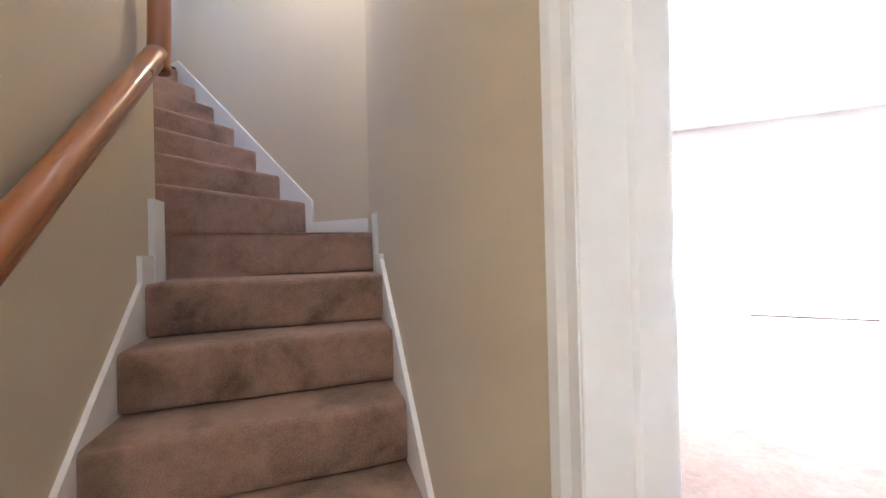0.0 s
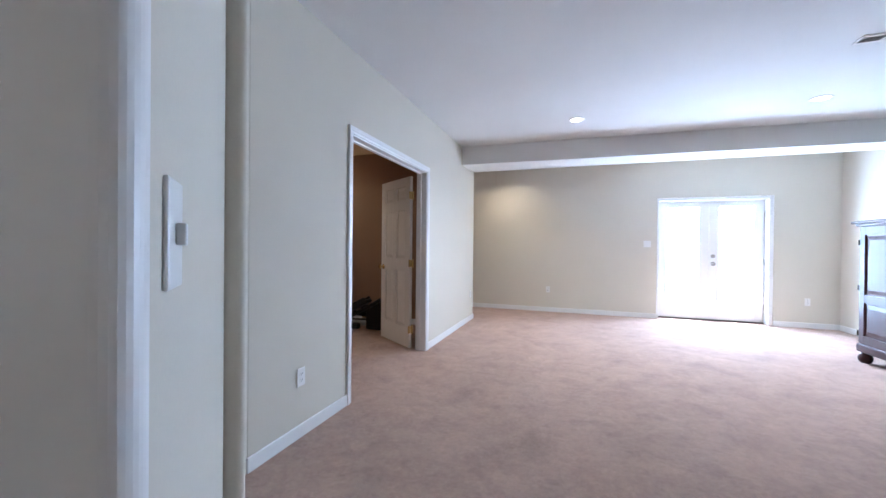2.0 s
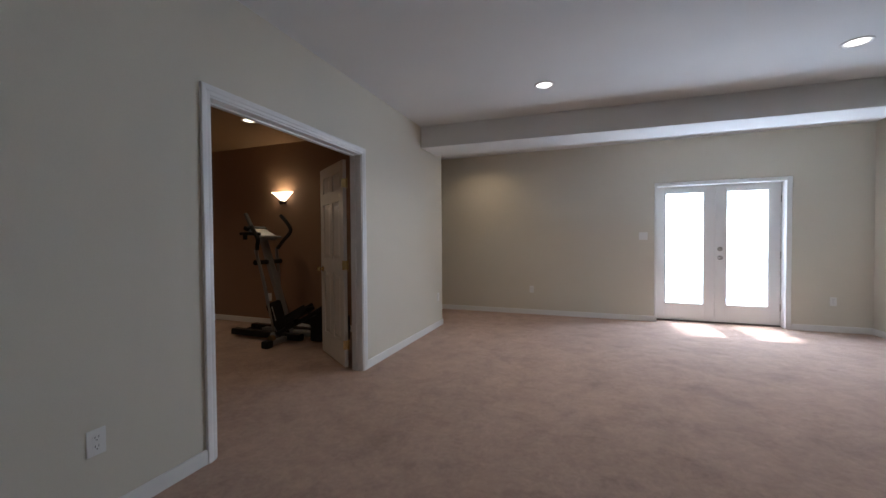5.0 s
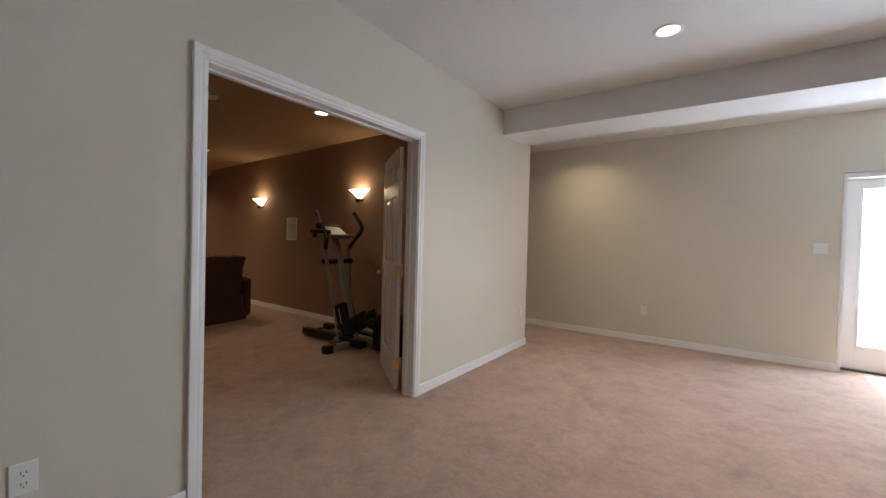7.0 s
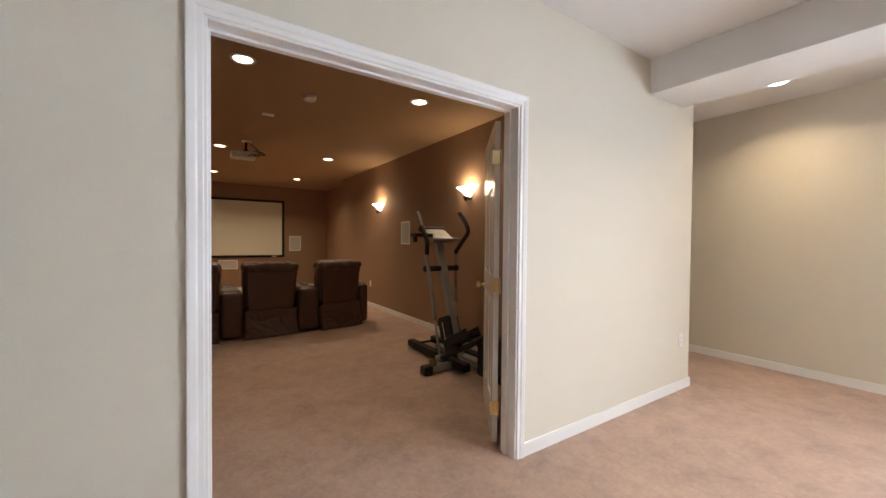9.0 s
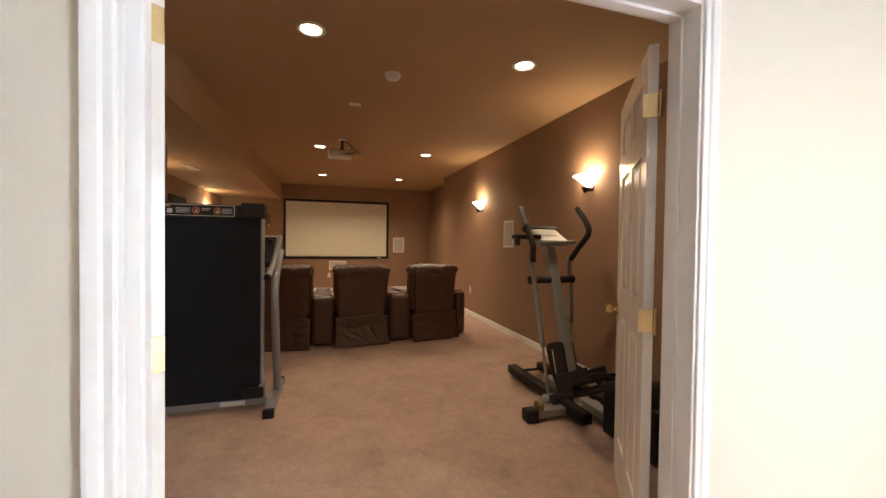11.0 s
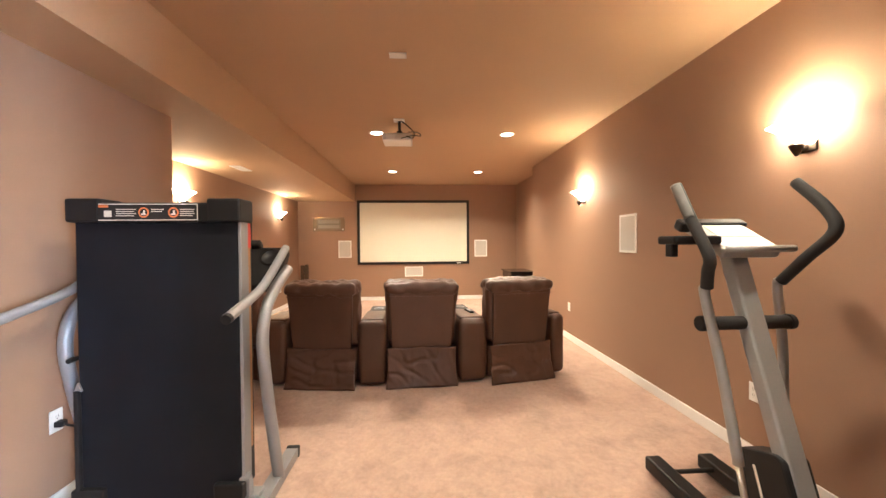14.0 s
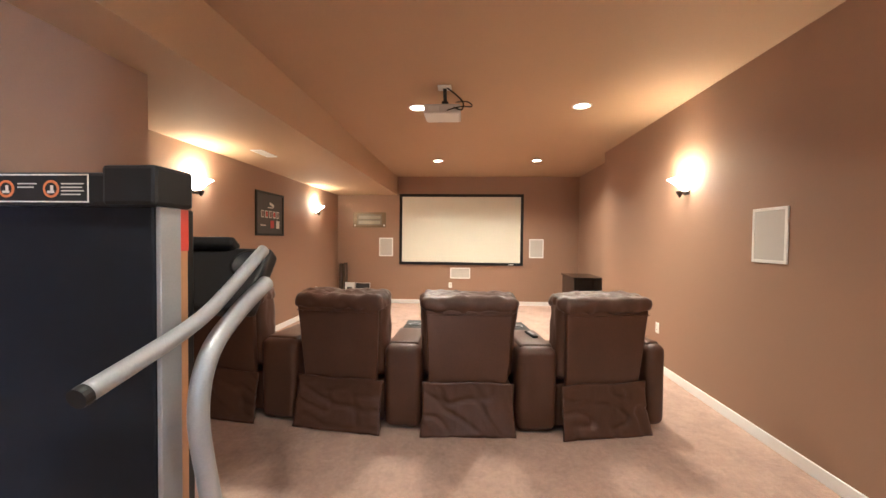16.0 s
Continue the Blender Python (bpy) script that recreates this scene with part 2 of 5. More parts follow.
# theatre
setting("wall_theatre_north", box(JOGX, WT, RY, RY + 0.1, 0, TH_Z), BROWN, "brown painted theatre wall")
setting("wall_niche", box(SCRX, JOGX, NICHE_Y, NICHE_Y + 0.1, 0, TH_Z), BROWN, "brown painted niche wall")
setting("wall_niche_return", box(JOGX, JOGX + 0.1, RY + 0.1, NICHE_Y + 0.1, 0, TH_Z), BROWN, "brown painted niche return")
setting("wall_theatre_west", box(SCRX - 0.1, SCRX, 0.6, 6.05, 0, TH_Z), BROWN, "brown painted wall behind the screen")
setting("wall_theatre_south", box(BULKX, WT, LY - 0.09, LY, 0, SOFZ), BROWN, "brown painted theatre wall")
setting("wall_recess_return", box(BULKX, BULKX + 0.1, LRY, LY - 0.09, 0, SOFZ), BROWN, "brown painted recess wall")
setting("wall_recess", box(SCRX, BULKX + 0.1, LRY - 0.1, LRY, 0, SOFZ), BROWN, "brown painted recess wall")
bm = box(SCRX, BULKX, LRY - 0.1, SOFY, SOFZ, TH_Z)
box(BULKX, WT, LY - 0.09, SOFY, SOFZ, TH_Z, bm=bm)
setting("soffit", bm, TAN, "tan brown painted boxed-in ceiling soffit")


# stair
R, GO, GO2, R2 = 0.19, 0.205, 0.208, 0.179
D = Vector((-1, 1)) / math.sqrt(2)     # up the lower flight
N = Vector((1, 1)) / math.sqrt(2)      # to its right
ST_R, ST_L, WALL_R = 0.25 / math.sqrt(2), -0.965 / math.sqrt(2), 0.461 / math.sqrt(2)
UP_Y1, UP_Y0, UP_X = 1.525, 0.70, -1.725
END_S = 0.288
UP_TOP = 5.4


def tread(k):
    """The height of a tread of the upper flight."""
    return 1.535 + R2 * (k - 8)


def diag(along, across):
    p = D * along + N * across
    return (p.x, p.y)


def at_y(y, across):
    return (across * math.sqrt(2) - y, y)


mid = 0.345 / math.sqrt(2)
PIER_S, PIER_A, NOSE = 1.19, 0.372, 0.024       # where the proud pier begins, its face, its corner radius
bm = prism([diag(END_S + 0.012, mid), diag(END_S + 0.012, WALL_R - 0.03), diag(END_S + 0.04, WALL_R), diag(PIER_S + 0.05, WALL_R - 0.012), diag(PIER_S + 0.05, mid)], 0, CEIL_Z)
setting("wall_diagonal", bm, GREIGE, "pale greige diagonal wall with a light switch")
nose = [diag(PIER_S + NOSE - NOSE * math.cos(q), PIER_A - NOSE + NOSE * math.sin(q)) for q in [math.pi / 2 * k / 8 for k in range(9)]]
bm = prism([(-1.424, 1.601), at_y(1.601, mid), diag(PIER_S, mid)] + nose + [(-1.302, 1.775), (-1.306, 1.799), (-1.424, 1.799)], 0, CEIL_Z)
setting("wall_pier", bm, GREIGE, "pale greige wall pier with a rounded corner")
setting("wall_stair_right", prism([diag(END_S, ST_R), diag(END_S, mid), at_y(1.60, mid), at_y(UP_Y1, ST_R)], 0, UP_TOP), CREAM, "cream painted stair wall")
setting("wall_stair_upper", box(-4.4, at_y(UP_Y1, ST_R)[0], UP_Y1, 1.60, 0, UP_TOP), CREAM, "cream painted stair wall")
corner = at_y(UP_Y0, ST_L)
setting("wall_stair_left", prism([diag(-1.2, ST_L - 0.12), diag(-1.2, ST_L), corner, (corner[0] - 0.2, UP_Y0), (corner[0] - 0.2, UP_Y0 - 0.12)], 0, UP_TOP), CREAM, "cream painted stair wall with a handrail")
setting("wall_stair_upper_left", box(-3.6, corner[0] - 0.2, UP_Y0 - 0.12, UP_Y0, 0, UP_TOP), CREAM, "cream painted stair wall")
hx = diag(-1.2, ST_L)
setting("wall_hall", box(hx[0] - 0.12, hx[0], SOUTHY, hx[1], 0, CEIL_Z), GREIGE, "pale greige hall wall")
setting("ceiling", prism([(4.35, -2.75), (4.35, 7.85), (-1.45, 7.85), (-1.45, 1.75), diag(0.55, mid), diag(0.55, ST_L - 0.12), diag(-1.32, ST_L - 0.12), (hx[0] - 0.12, -2.75)], CEIL_Z, CEIL_Z + 0.1), CEIL, "matt white painted ceiling")
staircase = thing("staircase", label="carpeted staircase with white skirting that turns halfway up", category="staircase")
rise = 0.0
for k in range(1, 8):
    s0 = (0.49 + GO * (k - 1)) if k < 7 else 1.775
    if k < 7:
        outline = [diag(s0, ST_L + 0.004), diag(s0, ST_R - 0.004), diag(1.80, ST_R - 0.004), diag(1.80, ST_L + 0.004)]
    else:
        outline = [diag(s0, ST_L + 0.004), diag(s0, ST_R - 0.004), (-1.245, UP_Y1 - 0.004), (UP_X - 0.05, UP_Y1 - 0.004), (UP_X - 0.05, UP_Y0 + 0.004), (corner[0], UP_Y0 + 0.004)]
    part("step", prism(outline, R * (k - 1) if k > 1 else 0.0, R * k, bevel=0.022, seg=3), STAIR_CARPET, staircase, smooth=False)
for k in range(8, 15):
    x1 = UP_X - GO2 * (k - 8)
    part("step", box(x1 - (GO2 + 0.05 if k < 14 else 1.38), x1, UP_Y0 + 0.004, UP_Y1 - 0.004, tread(k - 1) - 0.03, tread(k), bevel=0.022, seg=3), STAIR_CARPET, staircase)
bm = box(-4.5, -4.4, UP_Y0 - 1.5, 1.60, 0, 3.75)
box(-4.5, -4.4, UP_Y0 - 1.5, 1.60, 5.0, UP_TOP, bm=bm)
box(-4.5, -4.4, UP_Y0 - 1.5, 0.5, 3.75, 5.0, bm=bm)
box(-4.5, -4.4, 1.35, 1.60, 3.75, 5.0, bm=bm)
setting("wall_stair_end", bm, CREAM, "cream painted landing wall with a window")
setting("ceiling_stair", prism([(-4.4, -1.0), (0.4, -1.0), (0.4, 0.3), (-0.9, 1.60), (-4.4, 1.60)], UP_TOP, UP_TOP + 0.1), CEIL)


# white skirting of the stair
def skirt_run(points, thick, flip=1, bm=None):
    """A board along an upright plane: rows of (x, y, low, high), with a thickness across it."""
    own = bmesh.new()
    a, b = Vector(points[0][:2]), Vector(points[-1][:2])
    w = (b - a).normalized()
    off = Vector((-w.y, w.x)) * thick * flip
    quads = []
    for x, y, lo, hi in points:
        quads.append([own.verts.new((x, y, lo)), own.verts.new((x, y, hi)), own.verts.new((x + off.x, y + off.y, hi)), own.verts.new((x + off.x, y + off.y, lo))])
    for p, q in zip(quads, quads[1:]):
        for k in range(4):
            own.faces.new((p[k], p[(k + 1) % 4], q[(k + 1) % 4], q[k]))
    own.faces.new(quads[0])
    own.faces.new(quads[-1][::-1])
    bmesh.ops.recalc_face_normals(own, faces=own.faces[:])
    return merge(bm, own)


def up(s):
    return R / GO * (s - 0.49) + R


def board_right(s, lo, hi):
    return (*diag(s, ST_R), lo, hi)


def board_left(s, lo, hi):
    return (*diag(s, ST_L), lo, hi)


slope2 = R2 / GO2
ux = at_y(UP_Y1, ST_R)[0]
boards = [skirt_run([board_right(0.40, 0.0, 0.16), board_right(0.50, 0.0, up(0.50) + 0.07), board_right(1.56, 0.9, up(1.56) + 0.02)], 0.016),
          skirt_run([board_right(1.56, 0.9, 6 * R + 0.085), board_right(1.775, 0.9, 6 * R + 0.085)], 0.016),
          skirt_run([board_right(1.70, 1.0, 7 * R + 0.085), board_right(1.775, 1.0, 7 * R + 0.085)], 0.017),
          skirt_run([(ux, UP_Y1, 1.2, 7 * R + 0.085), (UP_X + 0.05, UP_Y1, 1.2, 7 * R + 0.085)], 0.016),
          skirt_run([(UP_X + 0.048, UP_Y1, 1.2, tread(8)), (UP_X + 0.04, UP_Y1, 1.2, tread(8) + 0.012), (UP_X - GO2 * 6, UP_Y1, 2.3, tread(14) + 0.065), (-4.4, UP_Y1, 2.5, tread(14) + 0.07)], 0.016),
          skirt_run([board_left(0.40, 0.0, 0.10), board_left(0.50, 0.0, up(0.50) - 0.02), board_left(1.50, 0.9, up(1.50) + 0.02)], 0.016, -1),
          skirt_run([board_left(1.50, 0.9, 6 * R + 0.10), board_left(1.66, 0.9, 6 * R + 0.10)], 0.016, -1),
          skirt_run([board_left(1.60, 0.9, 7 * R + 0.12), board_left(1.70, 0.9, 7 * R + 0.12)], 0.020, -1)]
for bm in boards:
    part("skirting", bm, WHITE, staircase, "white painted skirting board")

# oak handrail on the left stair wall
handrail = thing("handrail", label="varnished oak handrail on brass brackets along the stair wall", category="handrail")
RAIL = ST_L + 0.07


def rail_at(s, z):
    return (*diag(s, RAIL), z)


def rail_z(s):
    return 1.29 + (s - 0.812) * 0.96


runs = [rail_at(s, rail_z(s)) for s in (-0.1, 0.3, 0.8, 1.2, 1.50)]
bm = tube(runs, 0.034, 14, flat=0.72)
tube([(x, y, z - 0.036) for x, y, z in runs], 0.024, 12, bm=bm)
part("rail", bm, OAK, handrail, smooth=True)
x, y, z = rail_at(1.52, rail_z(1.50))
part("gooseneck", tube([(x, y, z - 0.06), (x - 0.01, y + 0.01, z + 0.1), (x - 0.02, y + 0.02, z + 0.35), (x - 0.06, y + 0.05, z + 0.45)], 0.036, 14), OAK, handrail, smooth=True)
part("upper_rail", tube([(x - 0.06, UP_Y0 + 0.07, z + 0.45), (x - 0.8, UP_Y0 + 0.07, z + 0.45 + 0.74 * slope2), (x - 1.5, UP_Y0 + 0.07, z + 0.45 + 1.44 * slope2)], 0.034, 14, flat=0.75), OAK, handrail, smooth=True)
for s in (0.45, 1.15):
    a = rail_at(s, rail_z(s) - 0.03)
    b = (*diag(s, ST_L + 0.002), rail_z(s) - 0.09)
    part("bracket", tube([b, ((a[0] + b[0]) / 2, (a[1] + b[1]) / 2, b[2] - 0.01), a], 0.007, 8), BRASS, handrail)

# the landing above
CHESTNUT = mat("reddish_wood", (0.30, 0.12, 0.07), 0.4, bump=0.03, scale=20, vary=0.2, stretch=(1, 8, 1))
part("landing_nosing", box(-3.015, -2.977, UP_Y0 + 0.01, UP_Y1 - 0.02, tread(14), tread(14) + 0.012, 0.004), MAHOGANY, staircase, "dark wooden nosing at the landing")
post = thing("newel_post", -3.065, 1.44, tread(14), label="turned wooden newel post on a white plinth at the landing", category="post")
part("plinth", box(-0.035, 0.035, -0.035, 0.035, 0, 0.19, 0.005), WHITE, post)
part("shaft", lathe([(0.026, 0.19), (0.028, 0.21), (0.020, 0.24), (0.024, 0.5), (0.020, 0.8), (0.028, 0.9), (0.03, 1.0)], 20), CHESTNUT, post, smooth=True)
chest = thing("chest", -3.44, 1.08, tread(14), label="low reddish brown panelled chest on the landing", category="chest")
part("body", box(-0.2, 0.18, -0.30, 0.34, 0.03, 0.25, 0.006), CHESTNUT, chest)
for k in range(2):
    door = part("door", box(0.18, 0.195, -0.29 + 0.315 * k, 0.015 + 0.315 * k, 0.05, 0.235, 0.004), CHESTNUT, chest)
    part("pull", box(0.195, 0.203, -0.20 + 0.315 * k, -0.08 + 0.315 * k, 0.15, 0.165, 0.002), WHITE, door)
part("top", box(-0.21, 0.21, -0.32, 0.36, 0.25, 0.275, 0.006), MAHOGANY, chest)
part("plinth", box(-0.18, 0.16, -0.28, 0.32, 0.0, 0.04), MAHOGANY, chest)
landing_window = thing("landing_window", -4.45, 0.925, 3.75, label="white framed landing window with clear glass", category="window")
bm = box(-0.04, 0.04, -0.425, 0.425, 0, 0.05)
box(-0.04, 0.04, -0.425, 0.425, 1.20, 1.25, bm=bm)
box(-0.04, 0.04, -0.425, -0.375, 0.05, 1.20, bm=bm)
box(-0.04, 0.04, 0.375, 0.425, 0.05, 1.20, bm=bm)
part("window_frame", bm, WHITE, landing_window)
lamp("landing_daylight", "AREA", 1.2, DAY, look((-4.38, 0.925, 4.37), (-2.0, 1.0, 3.0)), size=0.75, size_y=1.1)
stair_lamp = thing("wall_lamp", -1.42, UP_Y1, 3.15, label="small frosted wall lamp above the stair", category="wall lamp")
part("backplate", box(-0.05, 0.05, -0.012, 0.0, -0.08, 0.08, 0.004), BRASS, stair_lamp)
part("shade", lathe([(0.05, -0.07), (0.085, 0.09)], 20, m=Matrix.Translation((0, -0.10, 0))), LAMP_GLOW, stair_lamp, smooth=True)
lamp("stair_lamp_light", "POINT", 0.5, (1.0, 0.74, 0.44), pose(-1.42, UP_Y1 - 0.24, 3.09), radius=0.06)

# jamb and casing at the end of the diagonal wall
jamb = thing("wall_end_trim", label="white painted jamb and casing at the wall end", category="door trim")
part("jamb", prism([diag(END_S - 0.006, ST_R - 0.004), diag(END_S - 0.006, ST_R + 0.066), diag(END_S, ST_R + 0.066), diag(END_S, ST_R - 0.004)], 0, CEIL_Z - 0.002, 0.0025), WHITE, jamb)
BULL = 0.028
round_end = [diag(END_S - 0.006 + BULL - BULL * math.cos(q), WALL_R + 0.003 - BULL + BULL * math.sin(q)) for q in [math.pi / 2 * k / 8 for k in range(9)]]
bm = prism([diag(END_S + 0.011, ST_R + 0.067), diag(END_S + 0.001, ST_R + 0.067), diag(END_S + 0.001, ST_R + 0.071), diag(END_S - 0.006, ST_R + 0.077)] + round_end + [diag(END_S + 0.04, WALL_R + 0.001), diag(END_S + 0.03, WALL_R - 0.01), diag(END_S + 0.011, WALL_R - 0.032)], 0, CEIL_Z - 0.002)
part("corner_bead", bm, WHITE, jamb)
bm = prism([diag(END_S - 0.003, ST_R), diag(END_S - 0.003, ST_R - 0.006), diag(END_S + 0.012, ST_R - 0.008), diag(END_S + 0.024, ST_R - 0.014), diag(END_S + 0.040, ST_R - 0.016), diag(END_S + 0.044, ST_R - 0.013), diag(END_S + 0.044, ST_R)][::-1], 0, CEIL_Z - 0.002)
bmesh.ops.recalc_face_normals(bm, faces=bm.faces[:])
part("casing", bm, WHITE, jamb)

# baseboards
BB = 0.085


def baseboard(x0, x1, y0, y1):
    return setting("baseboard", box(x0, x1, y0, y1, 0, BB, 0.005), WHITE, "white painted baseboard")


T = 0.014
baseboard(WX, WX + T, 1.79, 2.722)
baseboard(WX, WX + T, 4.378, 6.51)
baseboard(-3.18, WX + T, 6.51, 6.51 + T)
baseboard(-3.2, 1.70, FARY - T, FARY)
baseboard(3.37, EASTX, FARY - T, FARY)
baseboard(EASTX - T, EASTX, SOUTHY, FARY - T)
a, b = diag(END_S + 0.05, WALL_R), diag(PIER_S - 0.002, WALL_R - 0.011)
setting("baseboard", skirt_run([(*a, 0, BB), (*b, 0, BB)], T, -1), WHITE, "white painted baseboard")
baseboard(JOGX, -1.47, RY - T, RY)
baseboard(SCRX, JOGX, NICHE_Y - T, NICHE_Y)
baseboard(SCRX, SCRX + T, LRY, NICHE_Y - T)
baseboard(BULKX, -1.46, LY, LY + T)
baseboard(SCRX, BULKX, LRY, LRY + T)
baseboard(BULKX - T, BULKX, LRY + T, LY + T)
baseboard(WT - T, WT, LY + T, 2.70)

# ---- double doorway between the rooms ----
lining = empty("door_lining", label="white painted door lining with stops", kind="structure")
part("jamb", box(WT - 0.002, WX + 0.002, DY0, DY0 + 0.018, 0, DZ, 0.003), WHITE, lining)
part("jamb", box(WT - 0.002, WX + 0.002, DY1 - 0.018, DY1, 0, DZ, 0.003), WHITE, lining)
part("head", box(WT - 0.002, WX + 0.002, DY0 + 0.018, DY1 - 0.018, DZ - 0.018, DZ, 0.003), WHITE, lining)
part("stop", box(-1.40, -1.365, DY0 + 0.018, DY0 + 0.029, 0, DZ - 0.018, 0.002), WHITE, lining)
part("stop", box(-1.40, -1.365, DY1 - 0.029, DY1 - 0.018, 0, DZ - 0.018, 0.002), WHITE, lining)
part("stop", box(-1.40, -1.365, DY0 + 0.029, DY1 - 0.029, DZ - 0.03, DZ - 0.018, 0.002), WHITE, lining)


def casing_board(name, along, length, m):
    """A moulded board, thin at the inner edge and thick at the outer one."""
    prof = [(0.0, 0.0), (0.0, 0.009), (0.005, 0.011), (0.020, 0.011), (0.028, 0.015), (0.046, 0.018), (0.054, 0.018), (0.057, 0.014), (0.057, 0.0)]
    own = bmesh.new()
    rows = []
    for end in (0, 1):
        rows.append([own.verts.new((u, -v, (length + u) * end - (u * 0 if along else u) * (1 - end))) for u, v in prof])
    for k in range(len(prof)):
        q = (k + 1) % len(prof)
        own.faces.new((rows[0][k], rows[0][q], rows[1][q], rows[1][k]))
    own.faces.new(rows[0][::-1])
    own.faces.new(rows[1])
    bmesh.ops.recalc_face_normals(own, faces=own.faces[:])
    return merge(None, own, m)


REVEAL = 0.006
for face, sign in ((WX, 1), (WT, -1)):
    # local x runs away from the opening, local -y stands off the wall, local z along the board
    flip = Matrix.Diagonal((1, sign, 1, 1))
    base = Matrix.Translation((face, 0, 0))
    turn = Matrix(((0, -1, 0, 0), (1, 0, 0, 0), (0, 0, 1, 0), (0, 0, 0, 1)))
    side_r = base @ Matrix.Translation((0, DY1 - REVEAL, 0)) @ turn @ flip
    side_l = base @ Matrix.Translation((0, DY0 + REVEAL, 0)) @ Matrix.Diagonal((1, -1, 1, 1)) @ turn @ flip
    head = base @ Matrix.Translation((0, DY0 + REVEAL, DZ - REVEAL)) @ Matrix(((0, -1, 0, 0), (0, 0, 1, 0), (1, 0, 0, 0), (0, 0, 0, 1))) @ flip
    frame_ob = empty("door_casing", label="white moulded casing round the double doorway", kind="structure")
    for name, along, length, m in (("side_board", True, DZ - REVEAL, side_l), ("side_board", True, DZ - REVEAL, side_r), ("head_board", False, DY1 - DY0 - 2 * REVEAL, head)):
        bm = casing_board(name, along, length, m)
        bmesh.ops.recalc_face_normals(bm, faces=bm.faces[:])
        part(name, bm, WHITE, frame_ob)


def six_panel_door(x, y, rz, width, mirror=1):
    """A leaf hung at its local origin, running along local x; its faces look along local y."""
    door = thing("door", x, y, 0.012, rz, "white six-panel door with brass hinges standing open", "door", "double doors")
    h, t = 2.05, 0.035
    st, ms, rails = 0.11, 0.09, (0.0, 0.24, 0.92, 1.06, 1.65, 1.77, 1.94, h)
    bm = box(0, st, -t / 2, t / 2, 0, h, 0.002)
    box(width - st, width, -t / 2, t / 2, 0, h, 0.002, bm=bm)
    box((width - ms) / 2, (width + ms) / 2, -t / 2, t / 2, 0.24, 1.94, 0.0, bm=bm)
    for k in range(0, 8, 2):
        box(st, width - st, -t / 2, t / 2, rails[k], rails[k + 1], 0.0, bm=bm)
    box(st, width - st, -t / 2 + 0.012, t / 2 - 0.012, 0.2, 1.955, bm=bm)
    part("slab", bm, DOOR_WHITE, door)
    for k in (1, 3, 5):
        for x0, x1 in ((st, (width - ms) / 2), ((width + ms) / 2, width - st)):
            bm = bmesh.new()
            for side in (-1, 1):
                own = bmesh.new()
                z0, z1, g = rails[k] + 0.012, rails[k + 1] - 0.012, 0.032
                lo = [own.verts.new((u, side * 0.0055, v)) for u, v in ((x0 + 0.012, z0), (x1 - 0.012, z0), (x1 - 0.012, z1), (x0 + 0.012, z1))]
                hi = [own.verts.new((u, side * 0.0155, v)) for u, v in ((x0 + 0.012 + g, z0 + g), (x1 - 0.012 - g, z0 + g), (x1 - 0.012 - g, z1 - g), (x0 + 0.012 + g, z1 - g))]
                own.faces.new(hi)
                for q in range(4):
                    own.faces.new((lo[q], lo[(q + 1) % 4], hi[(q + 1) % 4], hi[q]))
                merge(bm, own)
            bmesh.ops.recalc_face_normals(bm, faces=bm.faces[:])
            part("panel", bm, DOOR_WHITE, door)
    for side in (-1, 1):
        m = Matrix.Translation((width - 0.07, side * t / 2, 0.94)) @ Matrix.Rotation(-side * math.pi / 2, 4, "X")
        knob = part("knob", lathe([(0.032, 0.0), (0.032, 0.006), (0.013, 0.010), (0.011, 0.030), (0.022, 0.038), (0.029, 0.052), (0.024, 0.066), (0.008, 0.070)], 24, m=m), BRASS, door, "polished brass knob", smooth=True)
    for z in (0.22, 1.01, 1.82):
        bm = box(-0.004, 0.0, -0.016, 0.034, z - 0.045, z + 0.045, 0.001)
        rod((-0.007, 0.022 * mirror, z - 0.052), (-0.007, 0.022 * mirror, z + 0.052), 0.007, bm=bm)
        part("hinge", bm, BRASS, door, "brass butt hinge")
    return door


DOOR_WHITE = mat("white_gloss_door_paint", (0.78, 0.75, 0.70), 0.22, bump=0.05, scale=30, vary=0.03, stretch=(1, 1, 0.15))
six_panel_door(WT - 0.079, 4.352, 180 - 35.2, 0.75, -1)
six_panel_door(WT - 0.046, 2.786, 180 + 40, 0.75, 1)

# ---- glazed doors to the garden ----
GLASS = bpy.data.materials.new("clear_glass")
GLASS.use_nodes = True
g = GLASS.node_tree.nodes["Principled BSDF"]
g.inputs["Base Color"].default_value = (0.97, 0.99, 0.98, 1)
g.inputs["Roughness"].default_value, g.inputs["Transmission Weight"].default_value, g.inputs["IOR"].default_value = 0.02, 1.0, 1.45
GY = 7.92
bm = box(1.702, 1.735, FARY + 0.002, GY + 0.05, 0, 2.11, 0.003)
box(3.308, 3.368, FARY + 0.002, GY + 0.05, 0, 2.11, 0.003, bm=bm)
box(1.735, 3.308, FARY + 0.002, GY + 0.05, 2.06, 2.11, 0.003, bm=bm)
setting("door_frame", bm, WHITE, "white painted frame of the glazed doors")
setting("door_threshold", box(1.735, 3.308, GY - 0.05, GY + 0.05, 0.0, 0.022, 0.004), mat("dark_bronze_sill", (0.12, 0.11, 0.10), 0.4, 0.6), "dark bronze door sill")
